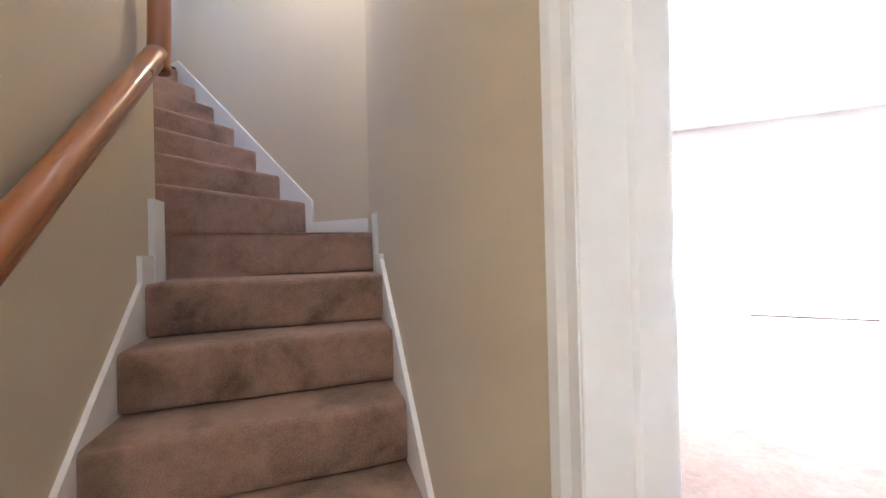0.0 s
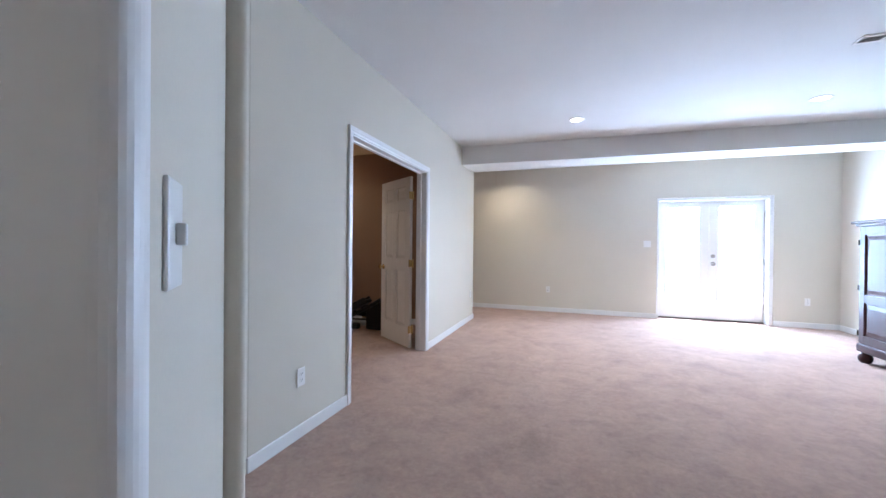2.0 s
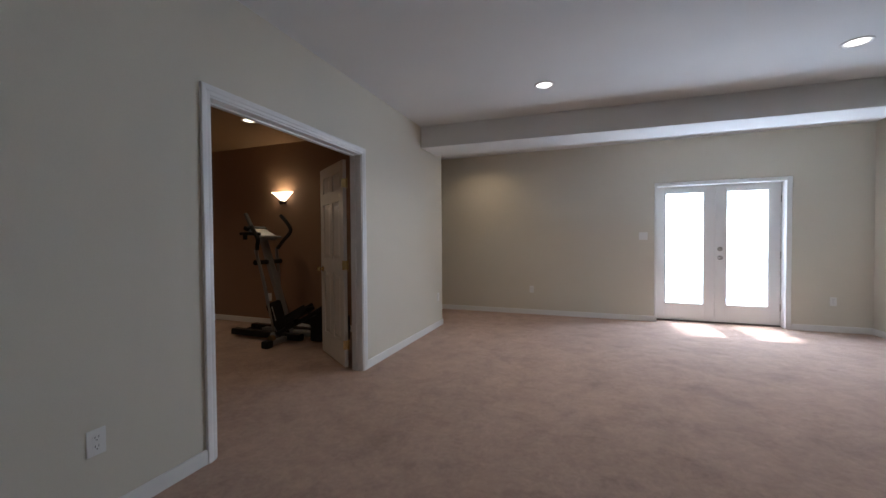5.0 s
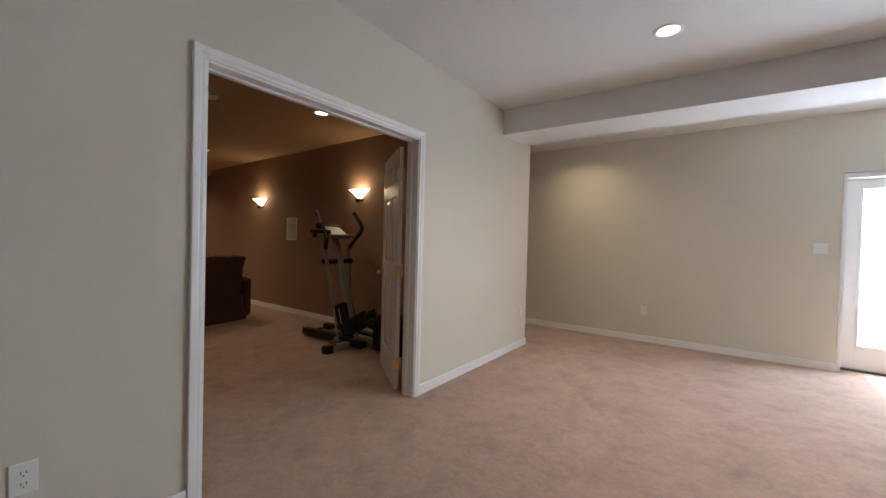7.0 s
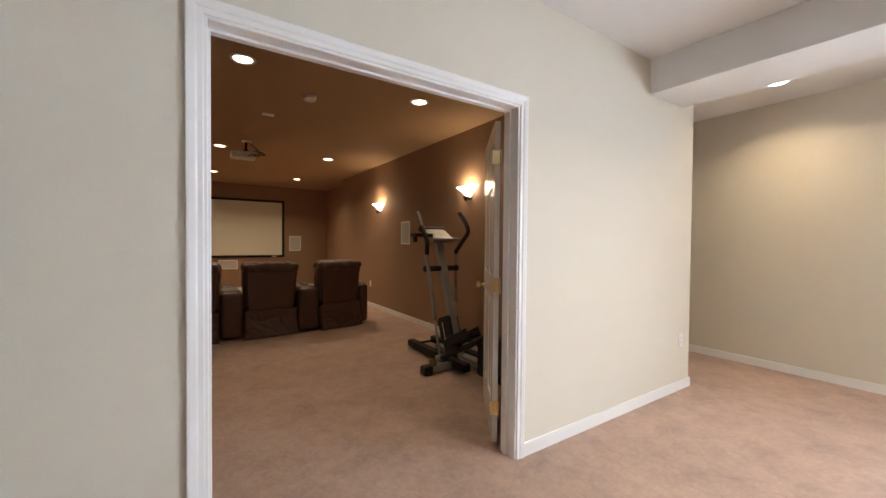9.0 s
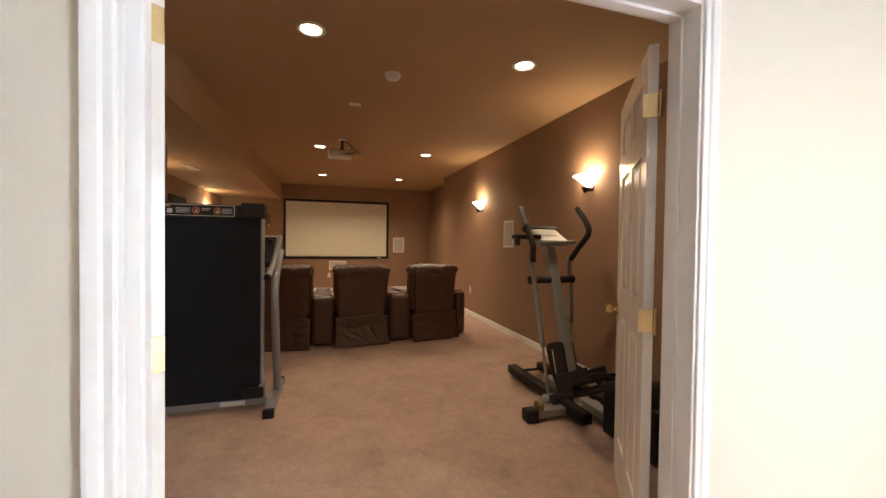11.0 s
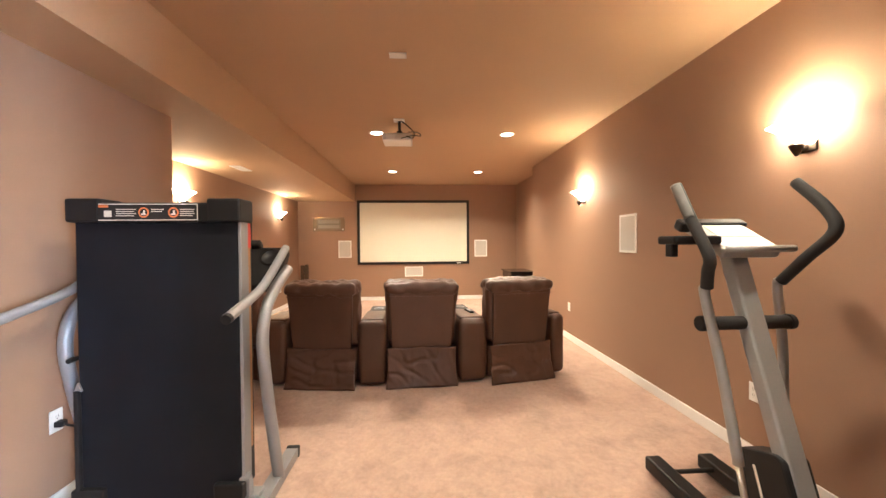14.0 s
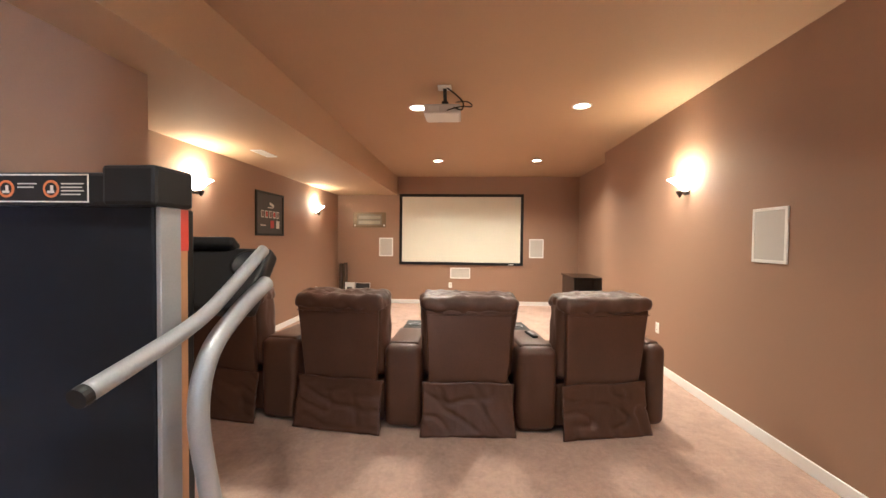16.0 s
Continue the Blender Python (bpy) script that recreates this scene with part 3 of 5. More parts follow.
for x0, active in ((1.737, False), (2.523, True)):
    w = 0.783
    door = thing("glazed_door", x0, GY, 0.022, label="white full-glass patio door, closed, bright daylight behind it", category="door", group="patio doors")
    s, zb, zt = 0.125, 0.235, 1.955
    bm = box(0, s, -0.022, 0.022, 0, 2.035, 0.003)
    box(w - s, w, -0.022, 0.022, 0, 2.035, 0.003, bm=bm)
    box(s, w - s, -0.022, 0.022, 0, zb, 0.003, bm=bm)
    box(s, w - s, -0.022, 0.022, zt, 2.035, 0.003, bm=bm)
    part("slab", bm, WHITE, door)
    bm = box(s - 0.002, s + 0.022, -0.03, 0.03, zb - 0.002, zt + 0.002, 0.004)
    box(w - s - 0.022, w - s + 0.002, -0.03, 0.03, zb - 0.002, zt + 0.002, 0.004, bm=bm)
    box(s + 0.022, w - s - 0.022, -0.03, 0.03, zb - 0.002, zb + 0.022, 0.004, bm=bm)
    box(s + 0.022, w - s - 0.022, -0.03, 0.03, zt - 0.022, zt + 0.002, 0.004, bm=bm)
    part("glazing_bead", bm, WHITE, door)
    pane = part("pane", box(s + 0.02, w - s - 0.02, -0.003, 0.003, zb + 0.02, zt - 0.02), GLASS, door, "clear window glass")
    pane.visible_shadow = False
    if active:
        STEEL = mat("satin_nickel", (0.42, 0.40, 0.37), 0.3, 1.0)
        m = Matrix.Translation((0.06, -0.022, 0.955)) @ Matrix.Rotation(math.pi / 2, 4, "X")
        part("knob", lathe([(0.033, 0), (0.033, 0.006), (0.012, 0.01), (0.012, 0.03), (0.026, 0.04), (0.028, 0.055), (0.018, 0.066)], 20, m=m), STEEL, door, "satin nickel knob", smooth=True)
        m = Matrix.Translation((0.06, -0.022, 1.085)) @ Matrix.Rotation(math.pi / 2, 4, "X")
        part("deadbolt", lathe([(0.033, 0), (0.033, 0.012), (0.026, 0.018)], 20, m=m), STEEL, door, "satin nickel deadbolt", smooth=True)
        for z in (0.25, 1.0, 1.8):
            part("hinge", rod((w + 0.003, -0.024, z - 0.05), (w + 0.003, -0.024, z + 0.05), 0.008), STEEL, door)

# outside
CONCRETE = mat("pale_patio_concrete", (0.45, 0.44, 0.42), 0.9, bump=0.3, scale=30, vary=0.1)
LAWN = mat("lawn", (0.10, 0.14, 0.05), 0.95, bump=0.6, scale=60, vary=0.3)
setting("ground", box(-300, 300, 7.985, 600, -0.4, -0.06), LAWN, "mown garden lawn")
setting("patio", box(-2, 7, 7.99, 12.5, -0.1, -0.03, 0.01), CONCRETE, "pale concrete patio slab")
bm = bmesh.new()
rows = [[bm.verts.new((x, y, z)) for y, z in ((10.9, -0.3), (10.9, 0.05), (12.4, 1.50), (12.9, 1.66), (16.0, 1.75), (16.0, -0.3))] for x in (-8.0, 12.0)]
for k in range(6):
    bm.faces.new((rows[0][k], rows[0][(k + 1) % 6], rows[1][(k + 1) % 6], rows[1][k]))
bm.faces.new(rows[0][::-1])
bm.faces.new(rows[1])
bmesh.ops.recalc_face_normals(bm, faces=bm.faces[:])
setting("bank", bm, mat("pale_gravel_bank", (0.42, 0.40, 0.36), 0.95, bump=0.5, scale=25, vary=0.15), "pale gravel bank rising behind the patio")
fence = thing("fence", 0, 13.2, 1.655, label="white painted board fence behind the patio", category="fence")
part("top_rail", box(-5.0, 10.0, -0.05, 0.05, 1.62, 1.70, 0.006), WHITE, fence)
for k in range(9):
    part("post", box(-5.05 + 1.87 * k, -4.95 + 1.87 * k, -0.06, 0.06, 0, 1.8, 0.008), WHITE, fence)
first = part("board", box(-0.068, 0.068, 0.03, 0.05, 0.05, 1.62, 0.003), WHITE, fence)
for k in range(100):
    ob = new("board", first.data)
    ob.parent = fence
    ob.location = (-4.9 + 0.15 * k, 0, 0)
first.location = (-5.05, 0, 0)
blocks = thing("block_steps", 2.7, 10.4, -0.03, label="pale stacked garden wall blocks beside the patio", category="garden wall")
for row in range(3):
    for k in range(3 - row):
        part("block", box(-0.25 - 0.22 * k, -0.04 - 0.22 * k, -0.15, 0.15, 0.19 * row, 0.19 * row + 0.185, 0.015), CONCRETE, blocks)

# ---- wall plates ----
PLATE = mat("white_plastic_plate", (0.78, 0.77, 0.74), 0.35, vary=0.02)
SLOT = mat("dark_slot", (0.03, 0.03, 0.03), 0.6)


def plate_pose(x, y, z, rz):
    """Local x along the wall, local -y out of it."""
    return pose(x, y, z, 0, 0, rz)


def outlet(x, y, z, rz, label="white duplex wall outlet", category="outlet"):
    t = thing("wall_outlet", label=label, category=category, group="wall outlets")
    t.matrix_world = plate_pose(x, y, z, rz)
    part("plate", box(-0.036, 0.036, -0.006, 0.0, -0.058, 0.058, 0.003), PLATE, t)
    for dz in (-0.02, 0.02):
        bm = prism([(0.017 * math.cos(math.tau * k / 16), 0.0145 * math.sin(math.tau * k / 16)) for k in range(16)], 0, 0.0025, m=Matrix.Translation((0, -0.006, dz)) @ Matrix.Rotation(math.pi / 2, 4, "X"))
        sock = part("socket", bm, PLATE, t)
        bm = box(-0.008, -0.0055, -0.0092, -0.008, dz - 0.001, dz + 0.008)
        box(0.0055, 0.008, -0.0092, -0.008, dz - 0.001, dz + 0.008, bm=bm)
        box(-0.002, 0.002, -0.0092, -0.008, dz - 0.011, dz - 0.007, bm=bm)
        part("slots", bm, SLOT, sock)
    return t


def switch(x, y, z, rz, gangs, label):
    t = thing("light_switch", label=label, category="light switch")
    t.matrix_world = plate_pose(x, y, z, rz)
    w = 0.036 + 0.023 * (gangs - 1)
    part("plate", box(-w, w, -0.006, 0.0, -0.058, 0.058, 0.003), PLATE, t)
    for k in range(gangs):
        c = (k - (gangs - 1) / 2) * 0.046
        part("toggle", box(c - 0.005, c + 0.005, -0.016, -0.006, -0.012, 0.012, 0.002), PLATE, t)


outlet(WX, 2.212, 0.385, 90)
outlet(WX, 6.345, 0.44, 90)
outlet(-0.139, FARY, 0.425, 0)
outlet(3.81, FARY, 0.41, 0)
switch(1.55, FARY, 1.31, 0, 2, "white two-gang light switch beside the glazed doors")
sx, sy = diag(0.415, WALL_R - 0.001)
switch(sx, sy, 1.24, 135, 1, "white light switch on the diagonal wall")
outlet(-3.81, RY, 0.42, 0)
outlet(-6.71, RY, 0.455, 0)
outlet(SCRX, 3.25, 0.41, 90)
outlet(-9.4, LRY, 0.42, 180)
outlet(-3.665, LY, 0.456, 180, "white wall outlet with a black plug in it")

# ---- ceiling fittings ----
def can_light(x, y, z, lens, watts, colour, label):
    t = thing("recessed_light", x, y, z, label=label, category="ceiling light", group="recessed lights")
    part("trim_ring", lathe([(0.068, -0.001), (0.072, -0.006), (0.092, -0.006), (0.096, 0.0)], 32, closed=False), WHITE, t, smooth=True)
    part("lens", lathe([(0.0701, -0.0015), (0.0701, 0.002)], 32), lens, t)
    lamp("recessed_light_beam", "AREA", watts, colour, look((x, y, z - 0.012), (x, y, 0)), disk=0.15, spread=radians(135))


for x, y in ((-3.08, 3.075), (-3.08, 4.68), (-6.365, 3.08), (-6.365, 4.72), (-8.94, 3.09), (-8.94, 4.75)):
    can_light(x, y, TH_Z, LAMP_GLOW, TH_WATTS * (1.25 if x < -8 else 1.0) if x < -4 else 1.8, WARM, "lit round recessed light in the brown ceiling")
# added fill light, out of view, to brighten the stair and its right wall
can_light(0.12, -0.95, CEIL_Z, COOL_GLOW, 1.15, (1.0, 0.76, 0.50), "added round recessed light, out of view, that brightens the stair hall")
for x, y, watts, tint in ((0.34, 4.99, 5.6, (1.0, 0.84, 0.62)), (2.645, 5.05, 5.6, (1.0, 0.84, 0.62)), (-0.885, 7.13, 3.0, (1.0, 0.75, 0.44))):
    can_light(x, y, CEIL_Z, COOL_GLOW, watts, tint, "lit round recessed light in the white ceiling")


def grille(name, x, y, z, lx, ly, slats, label, rz=0):
    t = thing(name, x, y, z, rz, label, "air vent")
    bm = box(-lx, lx, -ly, -ly + 0.02, -0.008, 0, 0.002)
    box(-lx, lx, ly - 0.02, ly, -0.008, 0, 0.002, bm=bm)
    box(-lx, -lx + 0.02, -ly + 0.02, ly - 0.02, -0.008, 0, 0.002, bm=bm)
    box(lx - 0.02, lx, -ly + 0.02, ly - 0.02, -0.008, 0, 0.002, bm=bm)
    box(-0.008, 0.008, -ly + 0.02, ly - 0.02, -0.008, 0, bm=bm)
    part("frame", bm, WHITE, t)
    part("backing", box(-lx + 0.015, lx - 0.015, -ly + 0.015, ly - 0.015, -0.001, 0.001), SLOT, t)
    for k in range(slats):
        c = -ly + 0.02 + (2 * ly - 0.04) * (k + 0.5) / slats
        part("slat", box(-lx + 0.02, lx - 0.02, c - 0.005, c + 0.005, -0.0006, 0.0006, m=Matrix.Translation((0, 0, -0.004)) @ Matrix.Translation((0, c, 0)) @ Matrix.Rotation(0.6, 4, "X") @ Matrix.Translation((0, -c, 0))), WHITE, t)


grille("ceiling_vent", 2.40, 3.80, CEIL_Z, 0.155, 0.062, 8, "white slatted air vent in the ceiling")
grille("soffit_vent", -6.62, 1.32, SOFZ, 0.17, 0.065, 8, "white slatted air vent in the soffit")
smoke = thing("smoke_detector", -3.58, 3.71, TH_Z, label="round white smoke detector on the ceiling", category="smoke detector")
part("base", lathe([(0.068, 0.0), (0.068, -0.012), (0.064, -0.014)], 32), PLATE, smoke, smooth=False)
part("cover", lathe([(0.062, -0.014), (0.058, -0.034), (0.045, -0.042), (0.01, -0.044)], 32), PLATE, smoke, smooth=True)
sensor = thing("ceiling_plate", -4.39, 3.455, TH_Z, label="white rectangular blank plate on the ceiling", category="cover plate")
part("plate", box(-0.04, 0.04, -0.062, 0.062, -0.008, 0, 0.003), PLATE, sensor)

# projector
PROJ = mat("pale_grey_plastic", (0.66, 0.64, 0.61), 0.45, bump=0.03, scale=200, vary=0.03)
projector = thing("projector", -6.0, 3.385, TH_Z, label="pale grey ceiling-mounted projector with trailing cables", category="projector")
part("ceiling_plate", box(0.09, 0.20, -0.06, 0.06, -0.012, 0, 0.003), PLATE, projector)
part("mount_pole", rod((0.145, 0.0, -0.012), (0.06, 0, -0.10), 0.016), BLACK, projector)
part("mount_arm", box(-0.02, 0.10, -0.03, 0.03, -0.125, -0.105, 0.004), BLACK, projector)
body = part("body", box(-0.14, 0.13, -0.19, 0.14, -0.225, -0.135, 0.022, 4), PROJ, projector)
part("lens", lathe([(0.035, 0), (0.038, 0.02), (0.03, 0.022)], 20, m=Matrix.Translation((-0.14, -0.06, -0.18)) @ Matrix.Rotation(-math.pi / 2, 4, "Y")), BLACK, body, smooth=True)
bm = box(0.128, 0.133, -0.15, -0.05, -0.205, -0.16)
part("port_panel", bm, PLATE, body)
part("cable", tube([(0.15, 0.02, -0.01), (0.17, 0.08, -0.06), (0.17, 0.16, -0.14), (0.15, 0.15, -0.20), (0.13, 0.08, -0.17)], 0.006, 8), BLACK, projector, smooth=True)
part("cable", tube([(0.14, 0.10, -0.13), (0.20, 0.20, -0.15), (0.17, 0.24, -0.18), (0.14, 0.14, -0.17), (0.14, 0.02, -0.20)], 0.005, 8), BLACK, projector, smooth=True)

# ---- theatre walls ----
screen = thing("projection_screen", SCRX, 3.463, 1.598, label="fixed projection screen with black velvet frame", category="screen")
hw, hh, fr = 1.318, 0.755, 0.06
bm = box(0, 0.035, -hw, hw, hh - fr, hh, 0.004)
box(0, 0.035, -hw, hw, -hh, -hh + fr, 0.004, bm=bm)
box(0, 0.035, -hw, -hw + fr, -hh + fr, hh - fr, 0.004, bm=bm)
box(0, 0.035, hw - fr, hw, -hh + fr, hh - fr, 0.004, bm=bm)
part("frame", bm, BLACK, screen)
part("cloth", box(0.0, 0.02, -hw + fr, hw - fr, -hh + fr, hh - fr), SCREEN, screen)
part("badge", box(0.035, 0.037, hw - 0.30, hw - 0.20, -hh + 0.015, -hh + 0.035), PLATE, screen)
GRILLE = mat("grey_speaker_cloth", (0.50, 0.48, 0.45), 0.9, bump=0.3, scale=600, vary=0.06)


def wall_speaker(x, y, z, rz, w, h, label):
    t = thing("wall_speaker", label=label, category="speaker", group="wall speakers")
    t.matrix_world = pose(x, y, z, 0, 0, rz)
    b = 0.022
    bm = box(-w, w, -0.012, 0, h - b, h, 0.003)
    box(-w, w, -0.012, 0, -h, -h + b, 0.003, bm=bm)
    box(-w, -w + b, -0.012, 0, -h + b, h - b, 0.003, bm=bm)
    box(w - b, w, -0.012, 0, -h + b, h - b, 0.003, bm=bm)
    part("frame", bm, PLATE, t)
    part("grille", box(-w + b, w - b, -0.009, 0, -h + b, h - b), GRILLE, t)


wall_speaker(SCRX, 1.852, 1.212, 90, 0.15, 0.20, "white framed in-wall speaker beside the screen")
wall_speaker(SCRX, 5.06, 1.212, 90, 0.15, 0.20, "white framed in-wall speaker beside the screen")
wall_speaker(SCRX, 3.46, 0.67, 90, 0.213, 0.117, "white framed in-wall centre speaker below the screen")
wall_speaker(-5.23, RY, 1.436, 0, 0.15, 0.19, "white framed in-wall side speaker")
grille("return_vent", SCRX, 1.34, 0.36, 0.17, 0.07, 8, "white slatted return-air vent low on the wall")
vent = bpy.data.objects["return_vent"]
vent.matrix_world = pose(SCRX, 1.34, 0.36, 90, 0, 90)
GOLD = mat("worn_gilt", (0.17, 0.115, 0.06), 0.4, 0.5, bump=0.1, scale=60, vary=0.2)
plaque = thing("wall_sign", SCRX, 1.489, 1.795, label="small bronze framed sign with two lines of lettering", category="sign")
part("board", box(0, 0.018, -0.36, 0.36, -0.162, 0.162, 0.004), GOLD, plaque)
part("field", box(0.018, 0.021, -0.27, 0.27, -0.115, 0.125), mat("sign_field", (0.16, 0.13, 0.09), 0.5), plaque)
for z in (0.055, -0.055):
    part("lettering", box(0.021, 0.024, -0.24, 0.24, z - 0.035, z + 0.035, 0.002), mat("pale_lettering", (0.30, 0.27, 0.21), 0.5, vary=0.3, scale=80), plaque)
for y in (-0.32, 0.32):
    part("rosette", lathe([(0.02, 0), (0.012, 0.012)], 12, m=Matrix.Translation((0.018, y, -0.12)) @ Matrix.Rotation(math.pi / 2, 4, "Y")), PLATE, plaque)

picture = thing("picture_frame", -7.73, LRY, 1.72, 180, "black framed display of small cards on grey mat", "picture")
bm = box(-0.375, 0.375, -0.025, 0, 0.275, 0.305, 0.003)
box(-0.375, 0.375, -0.025, 0, -0.305, -0.275, 0.003, bm=bm)
box(-0.375, -0.345, -0.025, 0, -0.275, 0.275, 0.003, bm=bm)
box(0.345, 0.375, -0.025, 0, -0.275, 0.275, 0.003, bm=bm)
part("frame", bm, BLACK, picture)
part("mat_board", box(-0.345, 0.345, -0.012, 0, -0.275, 0.275), mat("dark_grey_mat_board", (0.075, 0.075, 0.07), 0.8), picture)
CARD, RED = mat("white_card", (0.62, 0.60, 0.55), 0.6), mat("red_card", (0.45, 0.06, 0.05), 0.6)
for k in range(5):
    part("card", box(-0.245 + 0.105 * k, -0.175 + 0.105 * k, -0.015, -0.012, -0.055, 0.045), CARD, picture)
    part("card_face", box(-0.235 + 0.105 * k, -0.185 + 0.105 * k, -0.0165, -0.015, -0.04, 0.03), RED if k % 2 else mat("card_ink", (0.2, 0.13, 0.12), 0.6), picture)
for x, m in ((0.21, CARD), (0.05, RED)):
    part("card", box(x - 0.045, x + 0.045, -0.015, -0.012, -0.20, -0.09), m, picture)
part("caption", box(-0.26, -0.12, -0.014, -0.012, -0.17, -0.155), CARD, picture)
part("emblem", box(-0.06, 0.06, -0.014, -0.012, 0.12, 0.16, m=Matrix.Rotation(0.3, 4, "Y")), CARD, picture)
part("caption", box(-0.07, 0.07, -0.014, -0.012, 0.085, 0.10), CARD, picture)

# sconces: a flared half-bowl of frosted glass on a dark bracket
SHADE = glow("lit_frosted_glass", (1.0, 0.76, 0.46), SCONCE_GLOW)
BRONZE = mat("dark_bronze", (0.045, 0.03, 0.02), 0.4, 0.8)


def sconce(x, y, rz):
    t = thing("wall_sconce", label="lit flared frosted-glass sconce on a dark bronze bracket", category="wall lamp", group="theatre sconces")
    t.matrix_world = pose(x, y, 1.93, 0, 0, rz)
    part("backplate", box(-0.05, 0.05, -0.012, 0, -0.10, 0.02, 0.005), BRONZE, t)
    part("finial", lathe([(0.006, -0.125), (0.022, -0.10), (0.034, -0.075), (0.036, -0.065)], 16, m=Matrix.Translation((0, -0.07, 0))), BRONZE, t, smooth=True)
    part("arm", tube([(0, -0.01, -0.07), (0, -0.04, -0.085), (0, -0.07, -0.08)], 0.009, 8), BRONZE, t)
    own = bmesh.new()
    prof = [(0.03, -0.065), (0.065, -0.035), (0.105, 0.0), (0.15, 0.035), (0.185, 0.055)]
    n = 20
    rings = []
    for r, z in prof + [(r - 0.004, z + 0.003) for r, z in prof[::-1]]:
        rings.append([own.verts.new((r * math.cos(math.pi * (1 + k / n)), -0.012 + 0.82 * r * math.sin(math.pi * (1 + k / n)), z + 0.006 * math.cos(2 * math.pi * k / n) * max(0, r - 0.09) / 0.08)) for k in range(n + 1)])
    for u, v in zip(rings, rings[1:]):
        for k in range(n):
            own.faces.new((u[k], u[k + 1], v[k + 1], v[k]))
    bmesh.ops.recalc_face_normals(own, faces=own.faces[:])
    part("shade", own, SHADE, t, "glowing frosted glass shade", smooth=True)
    for s in (-1, 1):
        part("rim_clip", box(-0.006, 0.006, -0.004, 0.004, -0.05, 0.03, 0.002, m=Matrix.Translation((0.13 * s, -0.02, 0.045)) @ Matrix.Rotation(0.7 * s, 4, "Y")), BRONZE, t)
    p = t.matrix_world @ Vector((0, -0.095, 0.075))
    lamp("sconce_bulb", "POINT", SCONCE_WATTS, (1.0, 0.77, 0.40), pose(*p), radius=0.045)


sconce(-3.50, RY, 0)
sconce(-6.22, RY, 0)
sconce(-6.25, LRY, 180)
sconce(-9.35, LRY, 180)


# ---- theatre seats ----
def soft(x0, x1, y0, y1, z0, z1, bevel, amp, freq, cuts=7, seed=0.0, m=None, bm=None):
    """A padded block: rounded, then rumpled by noise along its normals."""
    own = box(x0, x1, y0, y1, z0, z1, bevel, 4)
    bmesh.ops.subdivide_edges(own, edges=[e for e in own.edges if e.calc_length() > 0.06], cuts=cuts, use_grid_fill=True)
    own.normal_update()
    for v in own.verts:
        q = v.co * freq + Vector((seed, seed * 0.7, seed * 1.3))
        v.co += v.normal * (noise.noise(q) * amp + abs(noise.noise(q * 2.3)) * amp * 0.6)
    return merge(bm, own, m)


def tapered(bm, z0, z1, low):
    """Narrows a padded block towards its foot."""
    for v in bm.verts:
        v.co.y *= low + (1 - low) * min(1.0, max(0.0, (v.co.z - z0) / (z1 - z0)))
    return bm


def flap(width, seed):
    """The loose leather skirt behind the seat, creased and flared at its foot."""
    own = bmesh.new()
    nu, nv = 36, 22
    grid = []
    for side in (0, 1):
        rows = []
        for j in range(nv + 1):
            v = j / nv
            row = []
            for k in range(nu + 1):
                u = k / nu - 0.5
                q = Vector((u * 5 + seed, v * 1.6 + u, seed))
                seam = sum(math.exp(-((u - w) / 0.012) ** 2) for w in (-0.16, 0.17))
                fold = abs(noise.noise(Vector((u * 3.2 - v * 2.6 + seed * 2, v * 1.6 + u * 1.8, seed + 4))))
                crease = noise.noise(q * 0.5) * 0.018 + max(0.0, 0.14 - fold) * 0.13 + noise.noise(q * 2.2) * 0.004 + seam * 0.005
                out = -0.012 - 0.07 * (1 - v) ** 1.5 + crease * (0.25 + 0.9 * math.sin(math.pi * min(1, v * 0.9 + 0.1))) * (1 if j < nv else 0.2)
                row.append(own.verts.new((out + 0.006 * side, u * width * (1 + 0.03 * (1 - v) ** 2 - 0.02 * math.sin(math.pi * v)), 0.008 + 0.36 * v + (0.006 * math.sin(9 * u + seed) if 0 < j else 0))))
            rows.append(row)
        grid.append(rows)
    for side in (0, 1):
        for j in range(nv):
            for k in range(nu):
                r = grid[side]
                own.faces.new((r[j][k], r[j][k + 1], r[j + 1][k + 1], r[j + 1][k]))
    for j in range(nv):
        own.faces.new((grid[0][j][0], grid[0][j + 1][0], grid[1][j + 1][0], grid[1][j][0]))
        own.faces.new((grid[0][j][nu], grid[0][j + 1][nu], grid[1][j + 1][nu], grid[1][j][nu]))
    for k in range(nu):
        own.faces.new((grid[0][nv][k], grid[0][nv][k + 1], grid[1][nv][k + 1], grid[1][nv][k]))
        own.faces.new((grid[0][0][k], grid[0][0][k + 1], grid[1][0][k + 1], grid[1][0][k]))
    bmesh.ops.recalc_face_normals(own, faces=own.faces[:])
    return own


